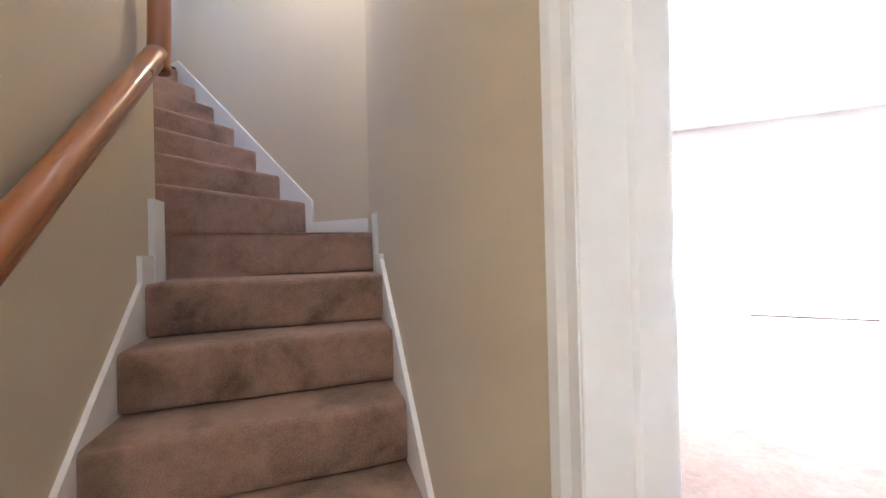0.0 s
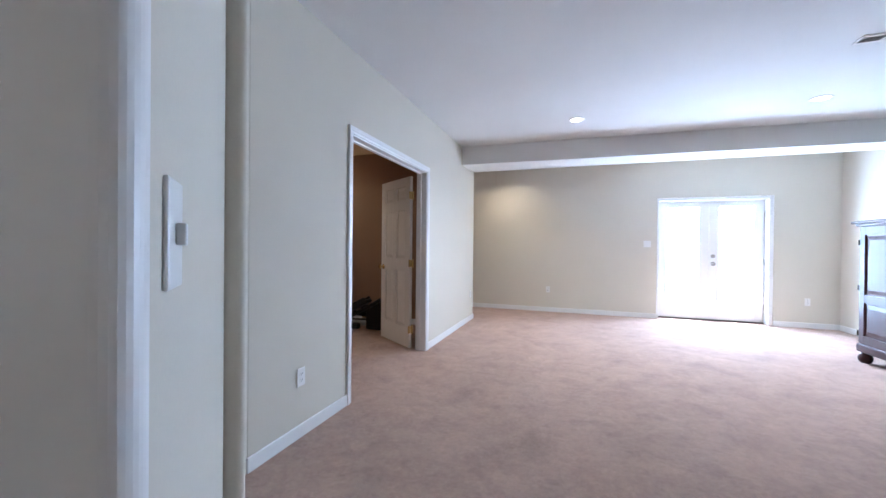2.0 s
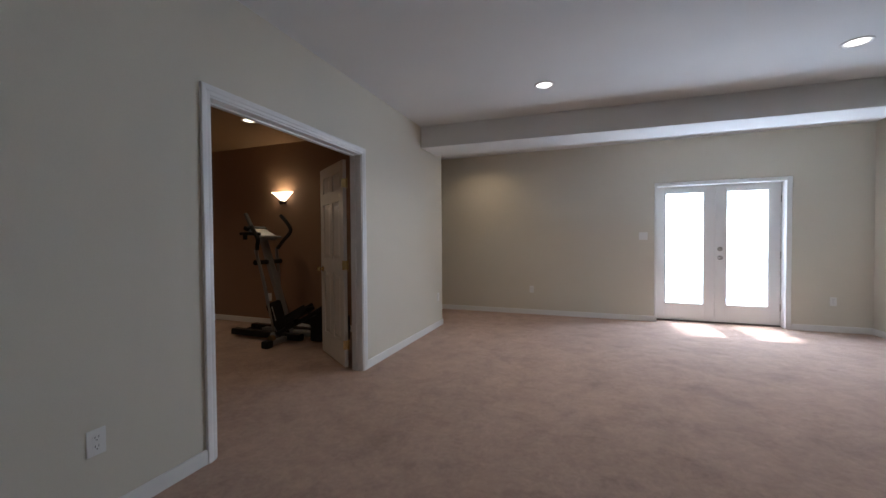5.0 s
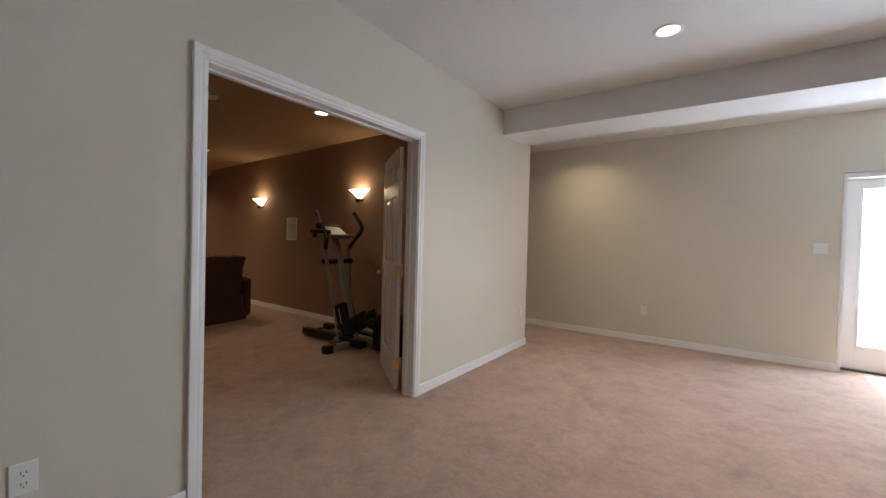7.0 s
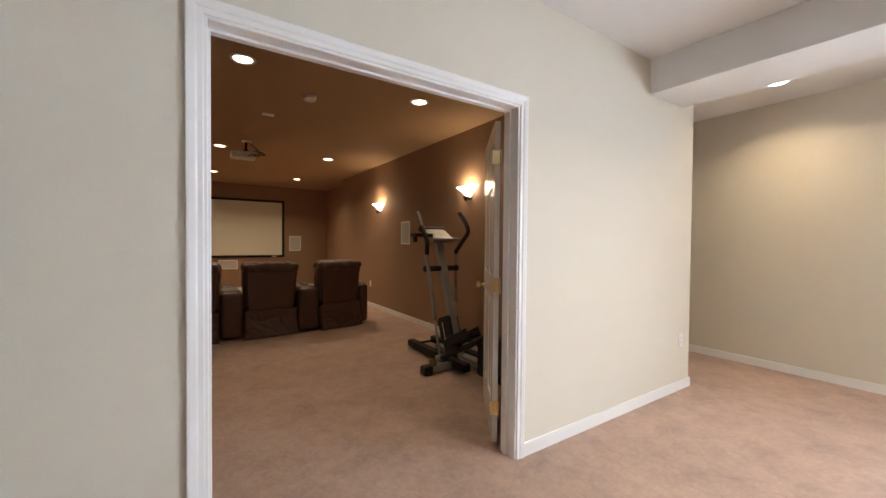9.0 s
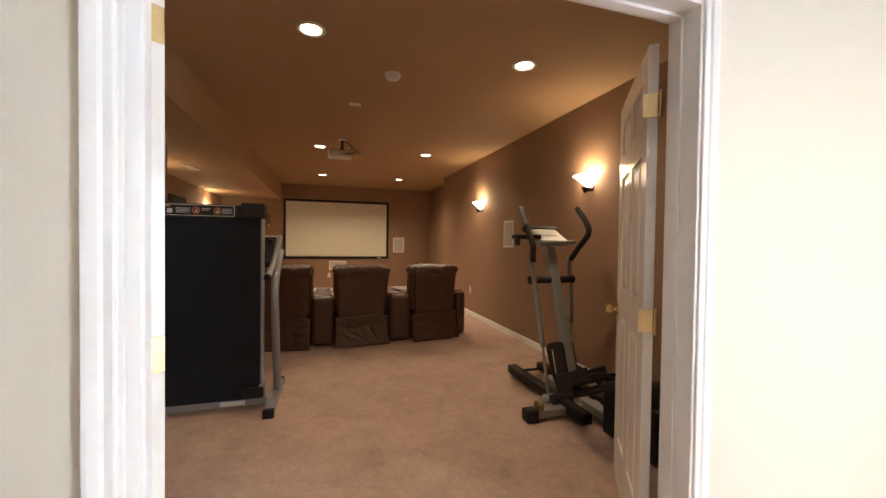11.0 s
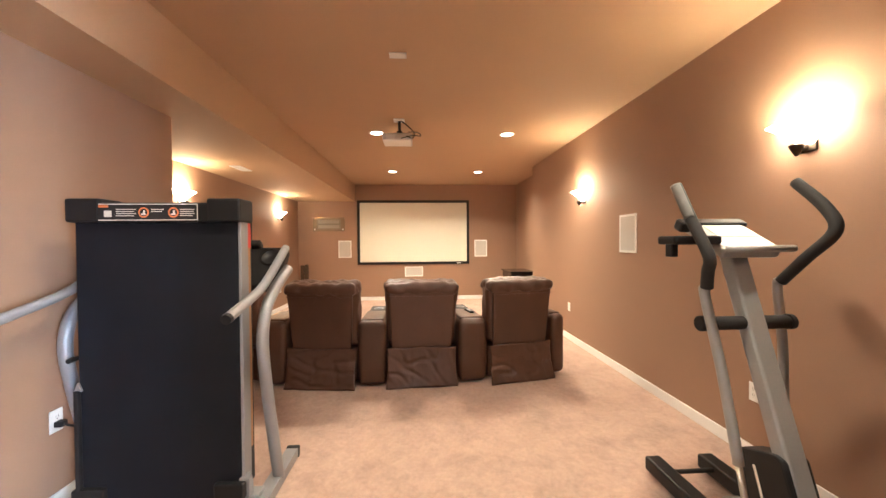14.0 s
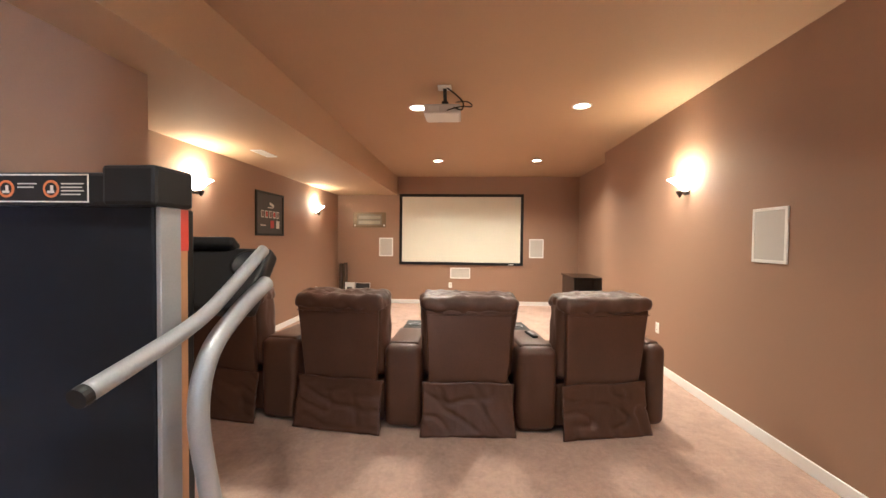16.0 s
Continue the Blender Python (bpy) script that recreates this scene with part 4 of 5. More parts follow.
def seat(x, y, turn, width, seed):
    """Local x runs forward to the screen; the back stands at local x = 0."""
    t = thing("recliner", x, y, 0, 180 + turn, "dark brown leather reclining theatre seat seen from behind", "armchair", "theatre seats")
    w = width / 2
    lean = Matrix.Translation((0.05, 0, 0.36)) @ Matrix.Rotation(radians(-6), 4, "Y") @ Matrix.Translation((-0.05, 0, -0.36))
    part("base", soft(0.08, 0.80, -w + 0.02, w - 0.02, 0.03, 0.34, 0.03, 0.006, 5, seed=seed), LEATHER, t, smooth=True)
    panel = tapered(soft(0.005, 0.05, -w + 0.03, w - 0.03, 0.335, 0.90, 0.012, 0.003, 6, seed=seed), 0.335, 0.90, 0.91)
    part("back_panel", merge(None, panel, lean), LEATHER, t, smooth=True)
    cushion = tapered(soft(0.05, 0.24, -w - 0.008, w + 0.008, 0.38, 0.94, 0.055, 0.014, 9, seed=seed + 3), 0.38, 0.90, 0.95)
    part("back_cushion", merge(None, cushion, lean), LEATHER, t, smooth=True)
    part("head_pillow", soft(0.0, 0.26, -w - 0.004, w + 0.004, 0.872, 0.985, 0.046, 0.019, 16, cuts=22, seed=seed + 7, m=lean), LEATHER, t, "creased leather head pillow", smooth=True)
    part("seam", tube([tuple(lean @ Vector((0.0, u, 0.868))) for u in (-w + 0.03, 0, w - 0.03)], 0.004, 6), LEATHER, t)
    part("seat_cushion", soft(0.18, 0.80, -w + 0.01, w - 0.01, 0.32, 0.47, 0.05, 0.012, 5, seed=seed + 11), LEATHER, t, smooth=True)
    part("footrest", soft(0.80, 0.88, -w + 0.02, w - 0.02, 0.10, 0.42, 0.03, 0.006, 5, seed=seed + 5), LEATHER, t, smooth=True)
    part("rear_skirt", flap(width - 0.02, seed), LEATHER, t, "loose creased leather skirt", smooth=True)
    return t


def console(x, y, turn, wide, name="cup_holder_console", label="brown leather console arm with cup holder between the seats"):
    """A wedge-shaped arm, narrow at the back; its top slopes up to the front."""
    t = thing(name, x, y, 0, 180 + turn, label, "armrest", "theatre consoles")
    w = wide / 2
    own = box(0, 0.85, -w, w, 0.02, 0.625, 0.06, 5)
    bmesh.ops.subdivide_edges(own, edges=[e for e in own.edges if e.calc_length() > 0.1], cuts=4, use_grid_fill=True)
    for v in own.verts:
        v.co.y *= 1.0 - 0.30 * max(0, v.co.x) / 0.85
        v.co += Vector((0, 0, 1)) * (noise.noise(v.co * 6 + Vector((x, y, 0))) * 0.006)
    part("body", own, LEATHER, t, smooth=True)
    part("top_pad", soft(0.06, 0.50, -w + 0.03, w - 0.03, 0.60, 0.636, 0.016, 0.004, 7, seed=y, cuts=5), LEATHER, t, smooth=True)
    part("tray", box(0.50, 0.83, -w * 0.66, w * 0.66, 0.60, 0.630, 0.008), BLACK, t, "black tray with cup holder")
    part("cup_holder", lathe([(0.050, 0.630), (0.055, 0.636), (0.045, 0.636), (0.043, 0.62)], 24, closed=False, m=Matrix.Translation((0.64, 0, 0))), GREY_METAL, t, smooth=True)
    return t


seat(-5.30, 1.70, -8.0, 0.70, 1.3)
seat(-5.20, 2.675, -6.5, 0.675, 4.1)
seat(-5.185, 3.615, 3.0, 0.675, 8.6)
seat(-5.255, 4.585, 12.0, 0.675, 12.2)
console(-5.225, 2.19, -6, 0.295)
console(-5.165, 3.145, 0, 0.275)
console(-5.185, 4.11, 6.5, 0.29)
console(-5.345, 5.005, 12, 0.155, "side_bolster", "brown leather end arm of the seat row")
console(-5.40, 1.27, -10, 0.155, "side_bolster", "brown leather end arm of the seat row")
remote = thing("remote_control", -5.50, 4.11, 0.638, 12, "slim black remote control lying on a console", "remote control")
part("body", box(-0.09, 0.09, -0.022, 0.022, 0, 0.018, 0.006), BLACK, remote)
part("buttons", box(-0.06, 0.04, -0.012, 0.012, 0.018, 0.0195), GREY_METAL, remote)

# black equipment cabinet in the niche
cabinet = thing("media_cabinet", -9.35, 5.64, 0, label="glossy black media cabinet in the wall niche", category="cabinet")
GLOSS = mat("glossy_black", (0.012, 0.011, 0.011), 0.15, vary=0.1)
part("body", box(-0.45, 0.35, -0.22, 0.26, 0.04, 0.74, 0.006), GLOSS, cabinet)
part("top", box(-0.47, 0.37, -0.245, 0.27, 0.74, 0.765, 0.005), GLOSS, cabinet)
part("plinth", box(-0.42, 0.32, -0.19, 0.24, 0.0, 0.045), BLACK, cabinet)
part("indicator", box(0.351, 0.354, -0.10, -0.085, 0.60, 0.615), glow("indicator_light", (0.7, 0.85, 1.0), 3.0), cabinet)
part("door", box(0.35, 0.358, -0.20, 0.01, 0.06, 0.72, 0.002), GLOSS, cabinet)
part("door", box(0.35, 0.358, 0.02, 0.24, 0.06, 0.72, 0.002), GLOSS, cabinet)

# posters in tubes and a small frame in the corner
tubes = thing("poster_tubes", -10.36, 0.95, 0, label="dark cardboard poster tubes leaning in the corner", category="poster tube")
DARKTUBE = mat("dark_cardboard", (0.06, 0.035, 0.02), 0.7, vary=0.2)
part("tube", rod((0.0, -0.02, 0), (-0.15, -0.06, 0.84), 0.045), DARKTUBE, tubes)
part("tube", rod((0.05, 0.10, 0), (-0.12, 0.04, 0.86), 0.04), DARKTUBE, tubes)
small = thing("small_picture", -10.30, 1.13, 0.0, 92, "small white framed picture leaning by the wall", "picture")
part("frame", box(-0.10, 0.10, -0.012, 0.012, 0, 0.46, 0.003, m=Matrix.Rotation(-0.1, 4, "X")), PLATE, small)
part("print", box(-0.05, 0.05, -0.016, -0.012, 0.10, 0.36, m=Matrix.Rotation(-0.1, 4, "X")), BLACK, small)

# ---- folded treadmill ----
DECK = mat("treadmill_deck_underside", (0.008, 0.0095, 0.014), 0.6, spec=0.18, bump=0.08, scale=250, vary=0.12, large=3)
tm = thing("treadmill", -3.58, 2.325, 0, label="folded treadmill, dark deck upright between grey tubular arms", category="treadmill")
DW = 0.379
part("deck", box(-0.045, 0.045, -DW, DW, 0.09, 1.475, 0.008), DECK, tm, "dark smooth deck underside")
for s in (-1, 1):
    part("foot_rail", box(-0.068, 0.068, -0.06, 0.06, -0.03, 0.03, 0.006), GREY_METAL, tm, m=Matrix.Translation((-0.13, s * 0.46, 0.035)) @ Matrix.Diagonal((4.9, 0.62, 1, 1)))
    part("end_cap", box(0.195, 0.232, s * 0.46 - 0.039, s * 0.46 + 0.039, 0, 0.068, 0.006), BLACK, tm)
    part("end_cap", box(-0.49, -0.455, s * 0.46 - 0.039, s * 0.46 + 0.039, 0, 0.068, 0.006), BLACK, tm)
    part("upright", tube([(q - 0.02, s * 0.475, z) for q, z in ((-0.17, 0.05), (-0.10, 0.30), (-0.02, 0.62), (0.02, 0.86), (-0.03, 1.02), (-0.17, 1.12), (-0.36, 1.205))], 0.030, 14), GREY_METAL, tm, smooth=True)
    rail = part("handlebar", tube([(q - 0.02, s * 0.465, z) for q, z in ((0.345, 1.048), (0.18, 1.085), (0.05, 1.118), (-0.05, 1.155), (-0.15, 1.21), (-0.36, 1.335))], 0.023, 14), GREY_METAL, tm, smooth=True)
    part("grip_cap", rod((0.323, s * 0.465, 1.0485), (0.342, s * 0.465, 1.044), 0.0245, 0.023), BLACK, rail)
    part("side_rail", box(-0.038, 0.040 if s > 0 else 0.0, s * (DW + 0.0005), s * (DW + 0.016), 0.10, 1.47, 0.003), GREY_METAL, tm)
    part("side_stripe", box(-0.070, -0.038, s * DW, s * (DW + 0.012), 0.30, 1.36, 0.002), mat("faded_orange_stripe", (0.42, 0.22, 0.10), 0.5), tm)
    part("side_reflector", box(-0.072, -0.037, s * DW, s * (DW + 0.014), 1.34, 1.468, 0.002), mat("red_reflector", (0.55, 0.05, 0.03), 0.35), tm)
    part("roller_cover", box(0.03, 0.075, s * 0.33 - 0.075, s * 0.33 + 0.075, 0.10, 0.18, 0.01), BLACK, tm)
    cap = part("corner_cap", box(-0.08, 0.07, s * 0.325 - 0.080, s * 0.325 + 0.080, 1.47, 1.585, 0.012), BLACK, tm)
part("hinge_bracket", prism([(0.0, 0.0), (0.05, 0.0), (0.05, 0.10), (0.02, 0.12), (0.0, 0.06)], 0, 0.05, 0.004, m=Matrix.Translation((0.0, DW + 0.02, 0.09)) @ Matrix.Rotation(math.pi / 2, 4, "X") @ Matrix.Translation((0, 0, -0.02))), GREY_METAL, tm)
strut = part("fold_strut", box(0.050, 0.072, -DW - 0.004, -DW + 0.018, 0.02, 0.66, 0.004), BLACK, tm, "thin black folding strut")
part("strut_clip", prism([(-0.004, 0.0), (0.032, 0.0), (0.014, 0.045)], 0, 0.012, 0.002, m=Matrix.Translation((0.05, -DW - 0.004, 0.655)) @ Matrix.Rotation(math.pi / 2, 4, "Z") @ Matrix.Rotation(math.pi / 2, 4, "X")), GREY_METAL, strut)
part("tread_frame", box(-0.115, -0.0455, -DW + 0.001, DW - 0.001, 0.10, 1.47, 0.006), BLACK, tm)
part("top_cap", box(-0.07, 0.065, -DW - 0.012, DW + 0.012, 1.468, 1.565, 0.012), BLACK, tm)
part("cross_bar", box(-0.06, 0.02, -0.45, 0.45, 0.03, 0.085, 0.006), GREY_METAL, tm)
part("data_plate", box(0.02, 0.0225, 0.10, 0.27, 0.042, 0.075), PLATE, tm)
part("lock_pin", rod((-0.02, -0.42, 0.80), (0.05, -0.42, 0.80), 0.012), BLACK, tm)
label_ob = part("warning_label", box(0.065, 0.0665, -0.285, 0.24, 1.478, 1.558), BLACK, tm, "black warning label with white border")
INK = mat("label_white", (0.62, 0.60, 0.56), 0.5)
ORANGE = mat("label_orange", (0.62, 0.18, 0.05), 0.5)
bm = box(0.0665, 0.0672, -0.285, 0.24, 1.554, 1.558)
box(0.0665, 0.0672, -0.285, 0.24, 1.478, 1.482, bm=bm)
box(0.0665, 0.0672, -0.285, -0.281, 1.482, 1.554, bm=bm)
box(0.0665, 0.0672, 0.236, 0.24, 1.482, 1.554, bm=bm)
part("border", bm, INK, label_ob)
part("heading", box(0.0665, 0.0672, -0.278, -0.18, 1.540, 1.552), ORANGE, label_ob)
bm = bmesh.new()
for y0, y1, z in [(-0.275, -0.235, 1.529), (-0.275, -0.23, 1.518), (-0.275, -0.235, 1.507), (-0.145, -0.05, 1.529), (-0.145, -0.06, 1.519), (-0.145, -0.05, 1.509), (-0.145, -0.06, 1.499), (0.02, 0.08, 1.529), (0.02, 0.07, 1.519), (0.155, 0.225, 1.529), (0.155, 0.22, 1.519), (0.155, 0.225, 1.509), (0.155, 0.215, 1.499)]:
    box(0.0665, 0.067, y0, y1, z, z + 0.0035, bm=bm)
box(0.0665, 0.067, -0.20, -0.165, 1.495, 1.525, bm=bm)
tagged(part("small_print", bm, INK, label_ob), kind="stuff")
for y in (-0.015, 0.125):
    part("warning_disc", lathe([(0.022, 0), (0.022, 0.0008)], 20, m=Matrix.Translation((0.0665, y, 1.516)) @ Matrix.Rotation(math.pi / 2, 4, "Y")), BLACK, label_ob)
    part("warning_ring", lathe([(0.018, 0.001), (0.025, 0.001), (0.025, 0.0), (0.018, 0.0)], 20, closed=False, m=Matrix.Translation((0.0669, y, 1.516)) @ Matrix.Rotation(math.pi / 2, 4, "Y")), ORANGE, label_ob)
    bm = box(0.0674, 0.0679, y - 0.012, y + 0.010, 1.504, 1.511)
    box(0.0674, 0.0679, y - 0.002, y + 0.007, 1.511, 1.526, bm=bm)
    part("warning_sign", bm, INK, label_ob)
    if y > 0:
        for ob in [label_ob] + list(label_ob.children):
            ob.data.transform(Matrix.Translation((0, -0.030, 0)) @ Matrix.Diagonal((1, 0.981, 1, 1)))
tilt = Matrix.Translation((-0.45, 0, 1.215)) @ Matrix.Rotation(radians(52), 4, "Y")
desk = part("console", box(-0.14, 0.16, -0.43, 0.43, -0.05, 0.03, 0.02, 3, m=tilt), BLACK, tm, "black control console")
part("display_hood", box(-0.17, -0.12, -0.34, 0.27, 0.0, 0.07, 0.015, 3, m=tilt), BLACK, desk)
part("cup_recess", lathe([(0.062, 0.03), (0.066, 0.034), (0.052, 0.0345), (0.05, 0.031)], 20, m=tilt @ Matrix.Translation((-0.055, 0.345, 0))), BLACK, desk, smooth=True)
# its power cord
cord = thing("power_cord", label="black power cord from the treadmill to the wall outlet", category="cable")
part("plug", box(-3.685, -3.645, LY + 0.006, LY + 0.045, 0.425, 0.455, 0.006), BLACK, cord)
part("cord", tube([(-3.665, LY + 0.045, 0.44), (-3.63, LY + 0.10, 0.445), (-3.63, LY + 0.19, 0.43), (-3.65, LY + 0.27, 0.36), (-3.70, LY + 0.30, 0.16), (-3.72, LY + 0.30, 0.012), (-3.80, LY + 0.34, 0.008)], 0.006, 8), BLACK, cord, smooth=True)

# ---- elliptical trainer ----
SILVER = mat("silver_painted_steel", (0.31, 0.31, 0.305), 0.42, 0.3, bump=0.03, scale=150, vary=0.05)
# grey that imitates the sheen on the left foam grip
GRIP_SHEEN = mat("grip_sheen_grey", (0.11, 0.105, 0.10), 0.5, 0.2, vary=0.2)
FOAM = mat("black_foam_grip", (0.016, 0.015, 0.015), 0.8, bump=0.3, scale=250, vary=0.2)
el = thing("elliptical_trainer", -3.0, 5.10, 0, label="grey and black elliptical trainer with curved moving arms", category="exercise machine")
for y in (-0.15, 0.17):
    rail = part("ramp_rail", box(-0.72, 0.42, y - 0.045, y + 0.045, 0.03, 0.11, 0.012), BLACK, el, m=None)
part("ramp_tie", rod((-0.60, -0.15, 0.08), (-0.60, 0.17, 0.08), 0.012), BLACK, el)
part("centre_beam", box(-0.35, 0.75, -0.035, 0.055, 0.05, 0.115, 0.01), SILVER, el)
part("stabiliser", box(0.15, 0.23, -0.46, 0.46, 0.02, 0.08, 0.012), SILVER, el)
for s in (-1, 1):
    part("foot_cap", box(0.14, 0.24, s * 0.47 - 0.05, s * 0.47 + 0.05, 0.0, 0.09, 0.016), BLACK, el)
    part("transport_wheel", rod((0.19, s * 0.40 - 0.02, 0.10), (0.19, s * 0.40 + 0.02, 0.10), 0.04), mat("amber_wheel", (0.20, 0.13, 0.05), 0.5), el)
# mast leaning to the front
mast = Matrix.Translation((0.145, -0.04, 0.06)) @ Matrix.Rotation(radians(-19.3), 4, "Y")
part("mast", box(-0.035, 0.035, -0.043, 0.043, 0.0, 1.335, 0.012, 3, m=mast), SILVER, el)
sh = part("shroud", prism([(-0.12, 0.09), (0.031, 0.06), (0.031, 0.56), (0.0, 0.578), (-0.18, 0.578), (-0.215, 0.545), (-0.19, 0.36)], -0.066, 0.052, 0.012, m=mast @ Matrix.Translation((0.0, -0.01, -0.10)) @ Matrix.Rotation(math.pi / 2, 4, "X")), BLACK, el, "black flywheel shroud")
part("shroud_stripe", box(-0.118, -0.106, -0.0645, -0.0608, 0.23, 0.42, m=mast), INK, sh)
part("grip_bar", rod((-0.185, -0.25, 1.0), (-0.185, 0.125, 1.0), 0.030), FOAM, el, smooth=True)
for y in (-0.26, 0.13):
    part("grip_end", lathe([(0.034, 0), (0.034, 0.018), (0.028, 0.024)], 20, m=Matrix.Translation((-0.185, y, 1.0)) @ Matrix.Rotation(math.pi / 2 if y < 0 else -math.pi / 2, 4, "X")), BLACK, el)
# console
ct = Matrix.Translation((-0.30, -0.02, 1.37)) @ Matrix.Rotation(radians(28), 4, "Y")
con = part("console", box(-0.15, 0.13, -0.15, 0.125, -0.035, 0.02, 0.018, 3, m=ct), SILVER, el, "silver grey display console")
part("display", box(-0.10, 0.02, -0.10, 0.10, 0.02, 0.024, 0.002, m=ct), mat("pale_display", (0.45, 0.45, 0.40), 0.25), con)
part("book_rest", box(-0.16, -0.10, -0.20, 0.14, -0.02, 0.035, 0.012, m=ct), BLACK, con)
part("console_bar", rod((-0.19, -0.16, 1.325), (-0.19, 0.165, 1.325), 0.016), SILVER, el, smooth=True)
part("side_holder", box(-0.33, -0.20, -0.38, -0.16, 1.345, 1.385, 0.012), BLACK, el)
part("side_hook", box(-0.27, -0.22, -0.38, -0.35, 1.29, 1.35, 0.006), BLACK, el)
# moving arms
arms = (((-0.28, -0.32, 1.615), (-0.20, -0.31, 1.46), (-0.12, -0.29, 1.30), (-0.155, -0.27, 1.16), (0.085, -0.25, 0.10)),
        ((-0.235, 0.215, 1.625), (-0.10, 0.205, 1.50), (-0.055, 0.20, 1.40), (-0.27, 0.185, 1.17), (-0.24, 0.185, 0.28)))
for a, b, c, d, low in arms:
    cut = Vector(d) * 0.36 + Vector(low) * 0.64
    arm = part("moving_arm", tube([d, tuple(Vector(d) * 0.97 + Vector(low) * 0.03 + Vector((-0.02, 0, 0))), tuple((Vector(d) + Vector(cut)) / 2), tuple(cut)], 0.020, 12), SILVER, el, smooth=True)
    part("lower_rod", rod(tuple(cut), low, 0.0125), STEEL, arm, "bright steel lower rod", smooth=True)
    grip = part("handle_grip", tube([a, b, c, tuple((Vector(c) + Vector(d)) / 2), d], 0.024, 12), FOAM, el, smooth=True)
    # the highlight on the left grip, put in as a slightly offset grey sleeve
    if a[1] < 0:
        part("pulse_plate", tube([tuple(Vector(a) + Vector((0.004, -0.006, 0))), tuple(Vector(a) * 0.5 + Vector(b) * 0.5 + Vector((0.004, -0.006, 0))), tuple(Vector(b) + Vector((0.004, -0.006, 0)))], 0.0225, 12), GRIP_SHEEN, grip, "grey sleeve that paints the light on the upper grip", smooth=True)
    part("link_pivot", rod((low[0], low[1] - 0.04, low[2]), (low[0], low[1] + 0.04, low[2]), 0.035), GREY_METAL, el, smooth=True)
# pedal arms and pedals
for y, (xa, za), (xb, zb), reach in ((-0.24, (0.085, 0.10), (0.85, 0.50), 0.23), (0.24, (-0.22, 0.20), (0.85, 0.13), 0.46)):
    part("pedal_arm", tube([(xa, y, za), ((xa + xb) / 2, y, (za + zb) / 2 - 0.01), (xb, y, zb)], 0.026, 12), BLACK, el, smooth=True)
    tip = Matrix.Translation((xa + reach, y, za + reach * (zb - za) / (xb - xa) + 0.062)) @ Matrix.Rotation(-math.atan2(zb - za, xb - xa), 4, "Y")
    ped = part("pedal", box(0.0, 0.37, -0.075, 0.075, -0.015, 0.035, 0.012, m=tip), BLACK, el)
    part("pedal_lip", box(0.0, 0.36, -0.078, -0.064, 0.03, 0.078, 0.006, m=tip), BLACK, ped)
    part("pedal_mount", box(-0.07, 0.10, -0.035, 0.035, -0.075, 0.0, 0.008, m=tip), BLACK, ped)
    part("pedal_lip", box(0.0, 0.36, 0.064, 0.078, 0.03, 0.078, 0.006, m=tip), BLACK, ped)
    part("pedal_toe", box(0.0, 0.016, -0.07, 0.07, 0.03, 0.085, 0.006, m=tip), BLACK, ped)
part("rear_housing", box(0.50, 0.95, -0.10, 0.12, 0.02, 0.335, 0.02, 4), BLACK, el)
part("crank_disc", rod((0.74, -0.11, 0.26), (0.74, 0.13, 0.26), 0.17, n=28), BLACK, el)

cord = thing("power_cord", label="black power cord trailing on the carpet below the elliptical trainer", category="cable")
part("cord", tube([(-3.06, 5.28, 0.045), (-3.09, 5.38, 0.006), (-3.03, 5.41, 0.006), (-2.92, 5.39, 0.006), (-2.80, 5.33, 0.006), (-2.70, 5.30, 0.006), (-2.60, 5.33, 0.006), (-2.52, 5.45, 0.006)], 0.005, 8), BLACK, cord, smooth=True)

# ---- armoire and basket ----
ar = thing("armoire", 3.315, 5.14, 0, label="dark mahogany two-door armoire on bun feet", category="armoire")
part("body", box(0.02, 0.60, -0.57, 0.57, 0.15, 1.507, 0.006), MAHOGANY, ar)
part("base_moulding", box(0.0, 0.61, -0.595, 0.595, 0.115, 0.205, 0.016, 3), MAHOGANY, ar)
part("top", box(-0.035, 0.62, -0.65, 0.65, 1.527, 1.557, 0.010, 3), MAHOGANY, ar)
part("cornice", box(-0.012, 0.61, -0.61, 0.61, 1.497, 1.529, 0.010, 3), MAHOGANY, ar)
for x, y in ((0.05, -0.53), (0.05, 0.53), (0.55, -0.53), (0.55, 0.53)):
    part("bun_foot", lathe([(0.035, 0.0), (0.055, 0.02), (0.062, 0.055), (0.05, 0.09), (0.035, 0.10), (0.045, 0.118)], 20, m=Matrix.Translation((x, y, 0))), MAHOGANY, ar, smooth=True)
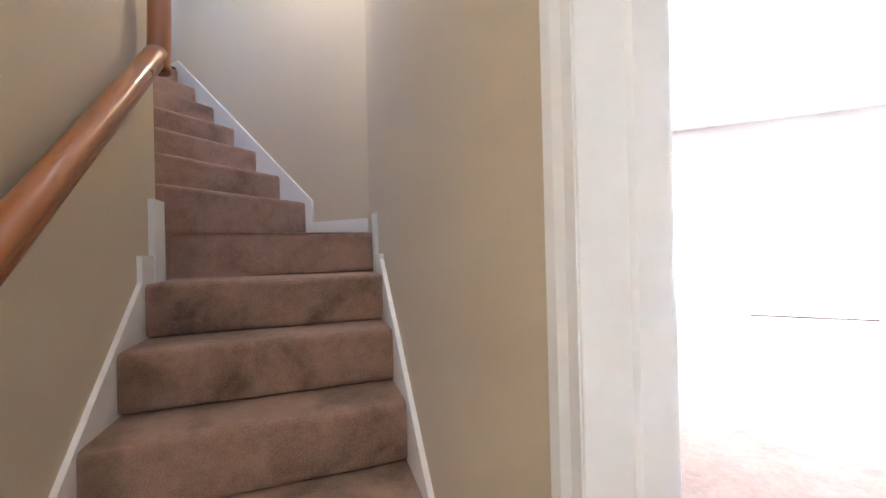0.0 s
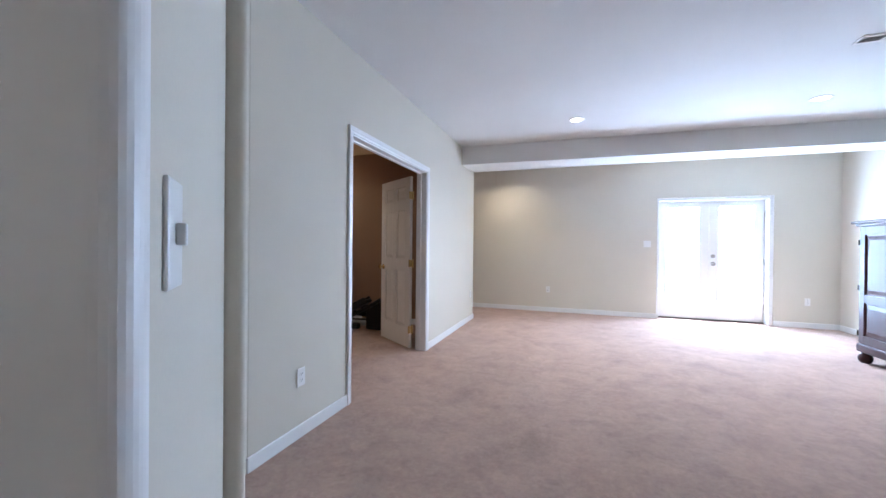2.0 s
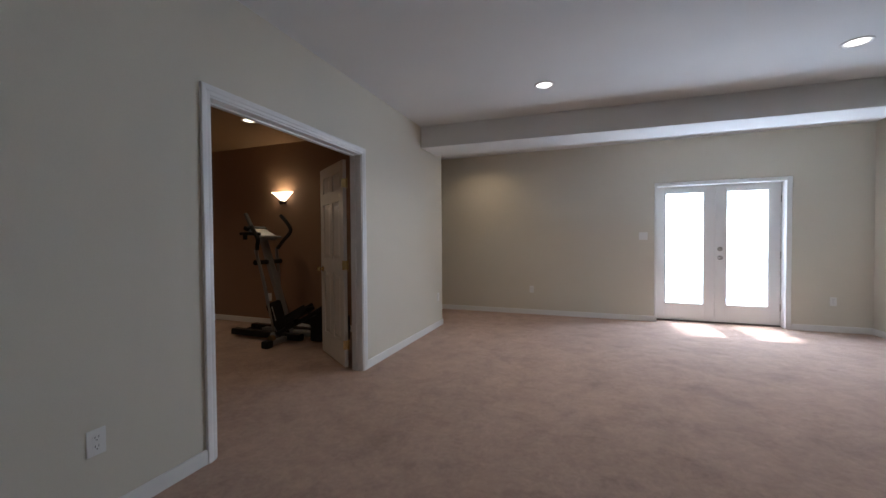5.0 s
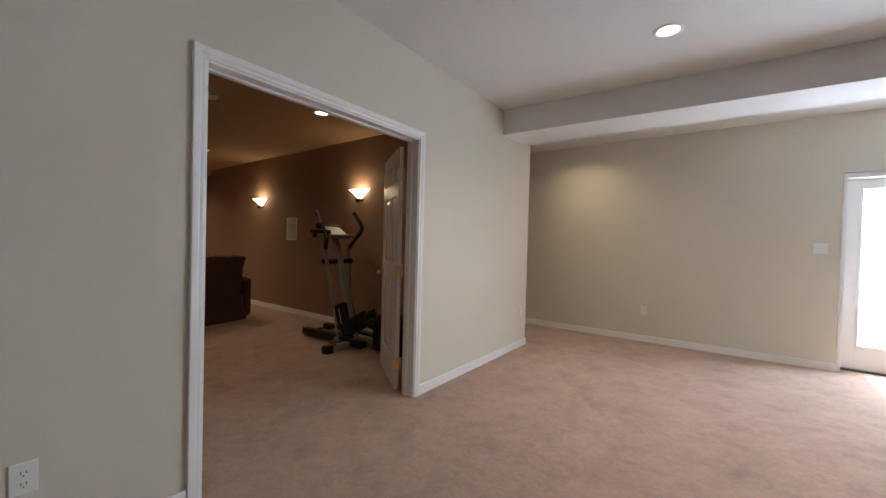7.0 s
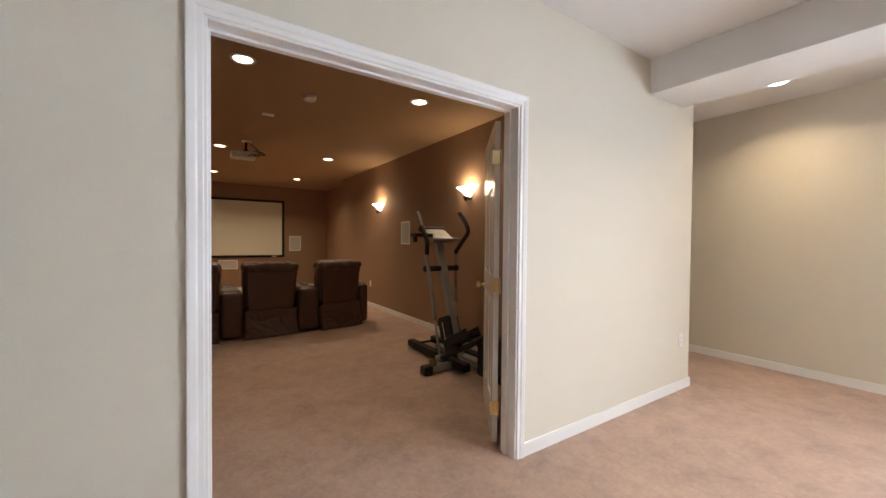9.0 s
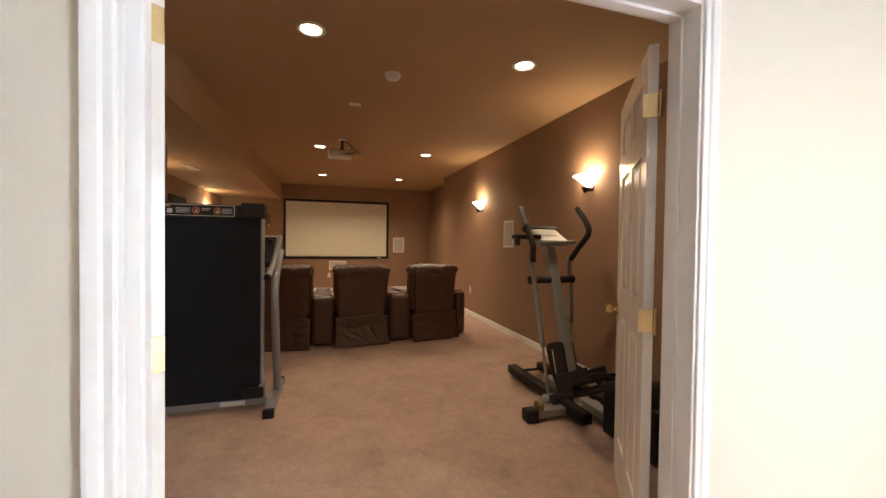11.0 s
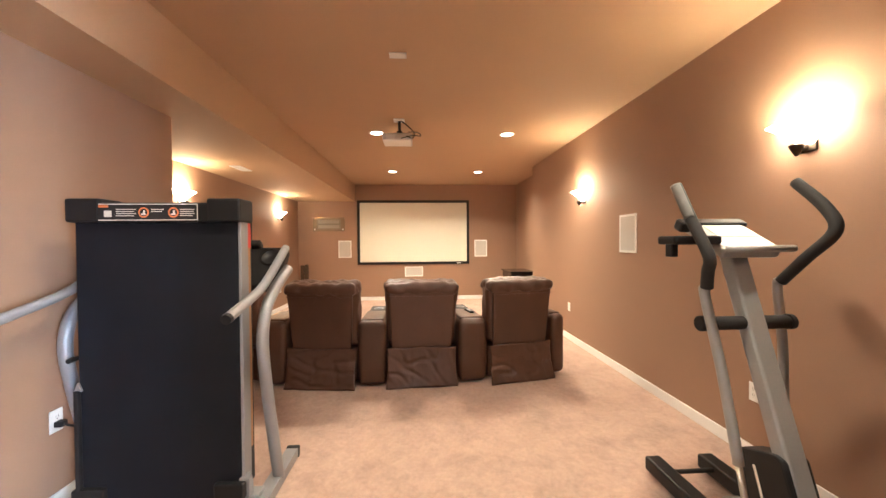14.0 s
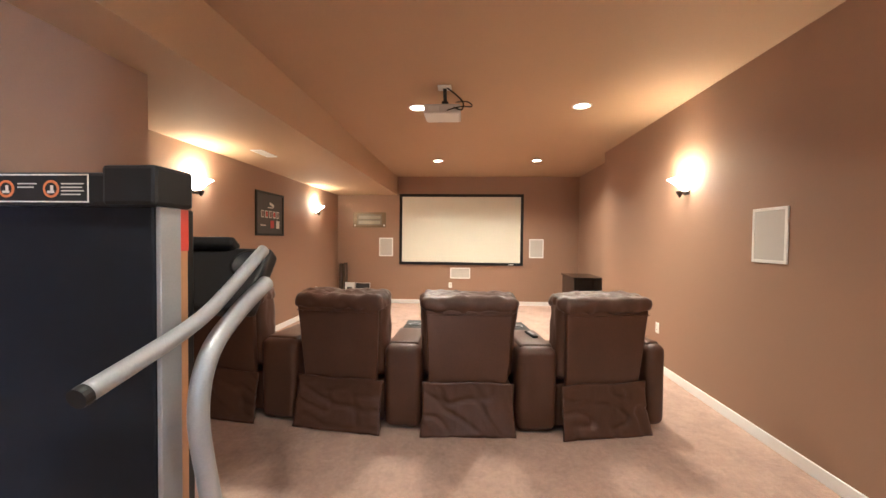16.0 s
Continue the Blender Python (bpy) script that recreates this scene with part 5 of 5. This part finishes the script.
for s in (-1, 1):
    y0, y1 = (0.006, 0.555) if s > 0 else (-0.555, -0.006)
    st = 0.075
    bm = box(0.0, 0.022, y0, y0 + st, 0.215, 1.487, 0.003)
    box(0.0, 0.022, y1 - st, y1, 0.215, 1.487, 0.003, bm=bm)
    for z0, z1 in ((0.215, 0.30), (0.66, 0.75), (1.402, 1.487)):
        box(0.0, 0.022, y0 + st, y1 - st, z0, z1, 0.002, bm=bm)
    box(0.014, 0.02, y0 + st, y1 - st, 0.29, 1.412, bm=bm)
    door = part("door", bm, MAHOGANY, ar)
    for z0, z1 in ((0.30, 0.66), (0.75, 1.402)):
        own = bmesh.new()
        ya, yb, g = y0 + st + 0.012, y1 - st - 0.012, 0.045
        lo = [own.verts.new((0.016, u, v)) for u, v in ((ya, z0 + 0.012), (yb, z0 + 0.012), (yb, z1 - 0.012), (ya, z1 - 0.012))]
        hi = [own.verts.new((0.001, u, v)) for u, v in ((ya + g, z0 + 0.012 + g), (yb - g, z0 + 0.012 + g), (yb - g, z1 - 0.012 - g), (ya + g, z1 - 0.012 - g))]
        own.faces.new(hi)
        for q in range(4):
            own.faces.new((lo[q], lo[(q + 1) % 4], hi[(q + 1) % 4], hi[q]))
        bmesh.ops.recalc_face_normals(own, faces=own.faces[:])
        part("panel", own, MAHOGANY, door)
    part("knob", lathe([(0.010, 0), (0.007, 0.014), (0.016, 0.022), (0.012, 0.032)], 16, m=Matrix.Translation((0.0, s * 0.045, 0.87)) @ Matrix.Rotation(-math.pi / 2, 4, "Y")), BRONZE, door, "dark bronze knob", smooth=True)
    for z in (0.32, 0.82, 1.32):
        part("hinge", rod((0.0, s * 0.566, z - 0.03), (0.0, s * 0.566, z + 0.03), 0.008), BRONZE, ar)

WICKER = mat("brown_wicker", (0.16, 0.075, 0.03), 0.6, bump=0.2, scale=120, vary=0.3)
WICKER_DARK = mat("dark_wicker", (0.07, 0.04, 0.025), 0.6, bump=0.2, scale=120, vary=0.3)
basket = thing("basket", 3.57, 5.22, 1.557, label="oval woven splint basket with a bent wooden handle", category="basket")
for k in range(8):
    f = k / 7
    a, b, z = 0.125 + 0.04 * f, 0.175 + 0.06 * f, 0.012 + 0.135 * f
    ring = [(a * math.cos(math.tau * q / 28), b * math.sin(math.tau * q / 28)) for q in range(28)]
    ring_in = [((a - 0.008) * math.cos(math.tau * q / 28), (b - 0.008) * math.sin(math.tau * q / 28)) for q in range(28)]
    own = bmesh.new()
    cols = []
    for (x, y), (xi, yi), q in zip(ring, ring_in, range(28)):
        wv = 0.005 * (1 if (q + k) % 2 else -1)
        d = Vector((x, y)).normalized() * wv
        cols.append([own.verts.new((x + d.x, y + d.y, z - 0.0102)), own.verts.new((x + d.x, y + d.y, z + 0.0098)), own.verts.new((xi + d.x, yi + d.y, z + 0.0098)), own.verts.new((xi + d.x, yi + d.y, z - 0.0102))])
    for q in range(28):
        u, v = cols[q], cols[(q + 1) % 28]
        for j in range(4):
            own.faces.new((u[j], v[j], v[(j + 1) % 4], u[(j + 1) % 4]))
    part("splint" if k < 7 else "rim", own, WICKER_DARK if k in (6, 7) else WICKER, basket)
part("bottom", prism([(0.12 * math.cos(math.tau * q / 28), 0.17 * math.sin(math.tau * q / 28)) for q in range(28)], 0.0, 0.012), WICKER, basket)
part("handle", tube([(0, -0.15, 0.12), (0, -0.155, 0.22), (0, -0.12, 0.285), (0, 0.0, 0.295), (0, 0.12, 0.285), (0, 0.155, 0.22), (0, 0.15, 0.12)], 0.009, 10), mat("pale_bent_wood", (0.22, 0.18, 0.13), 0.5, vary=0.1), basket, smooth=True)
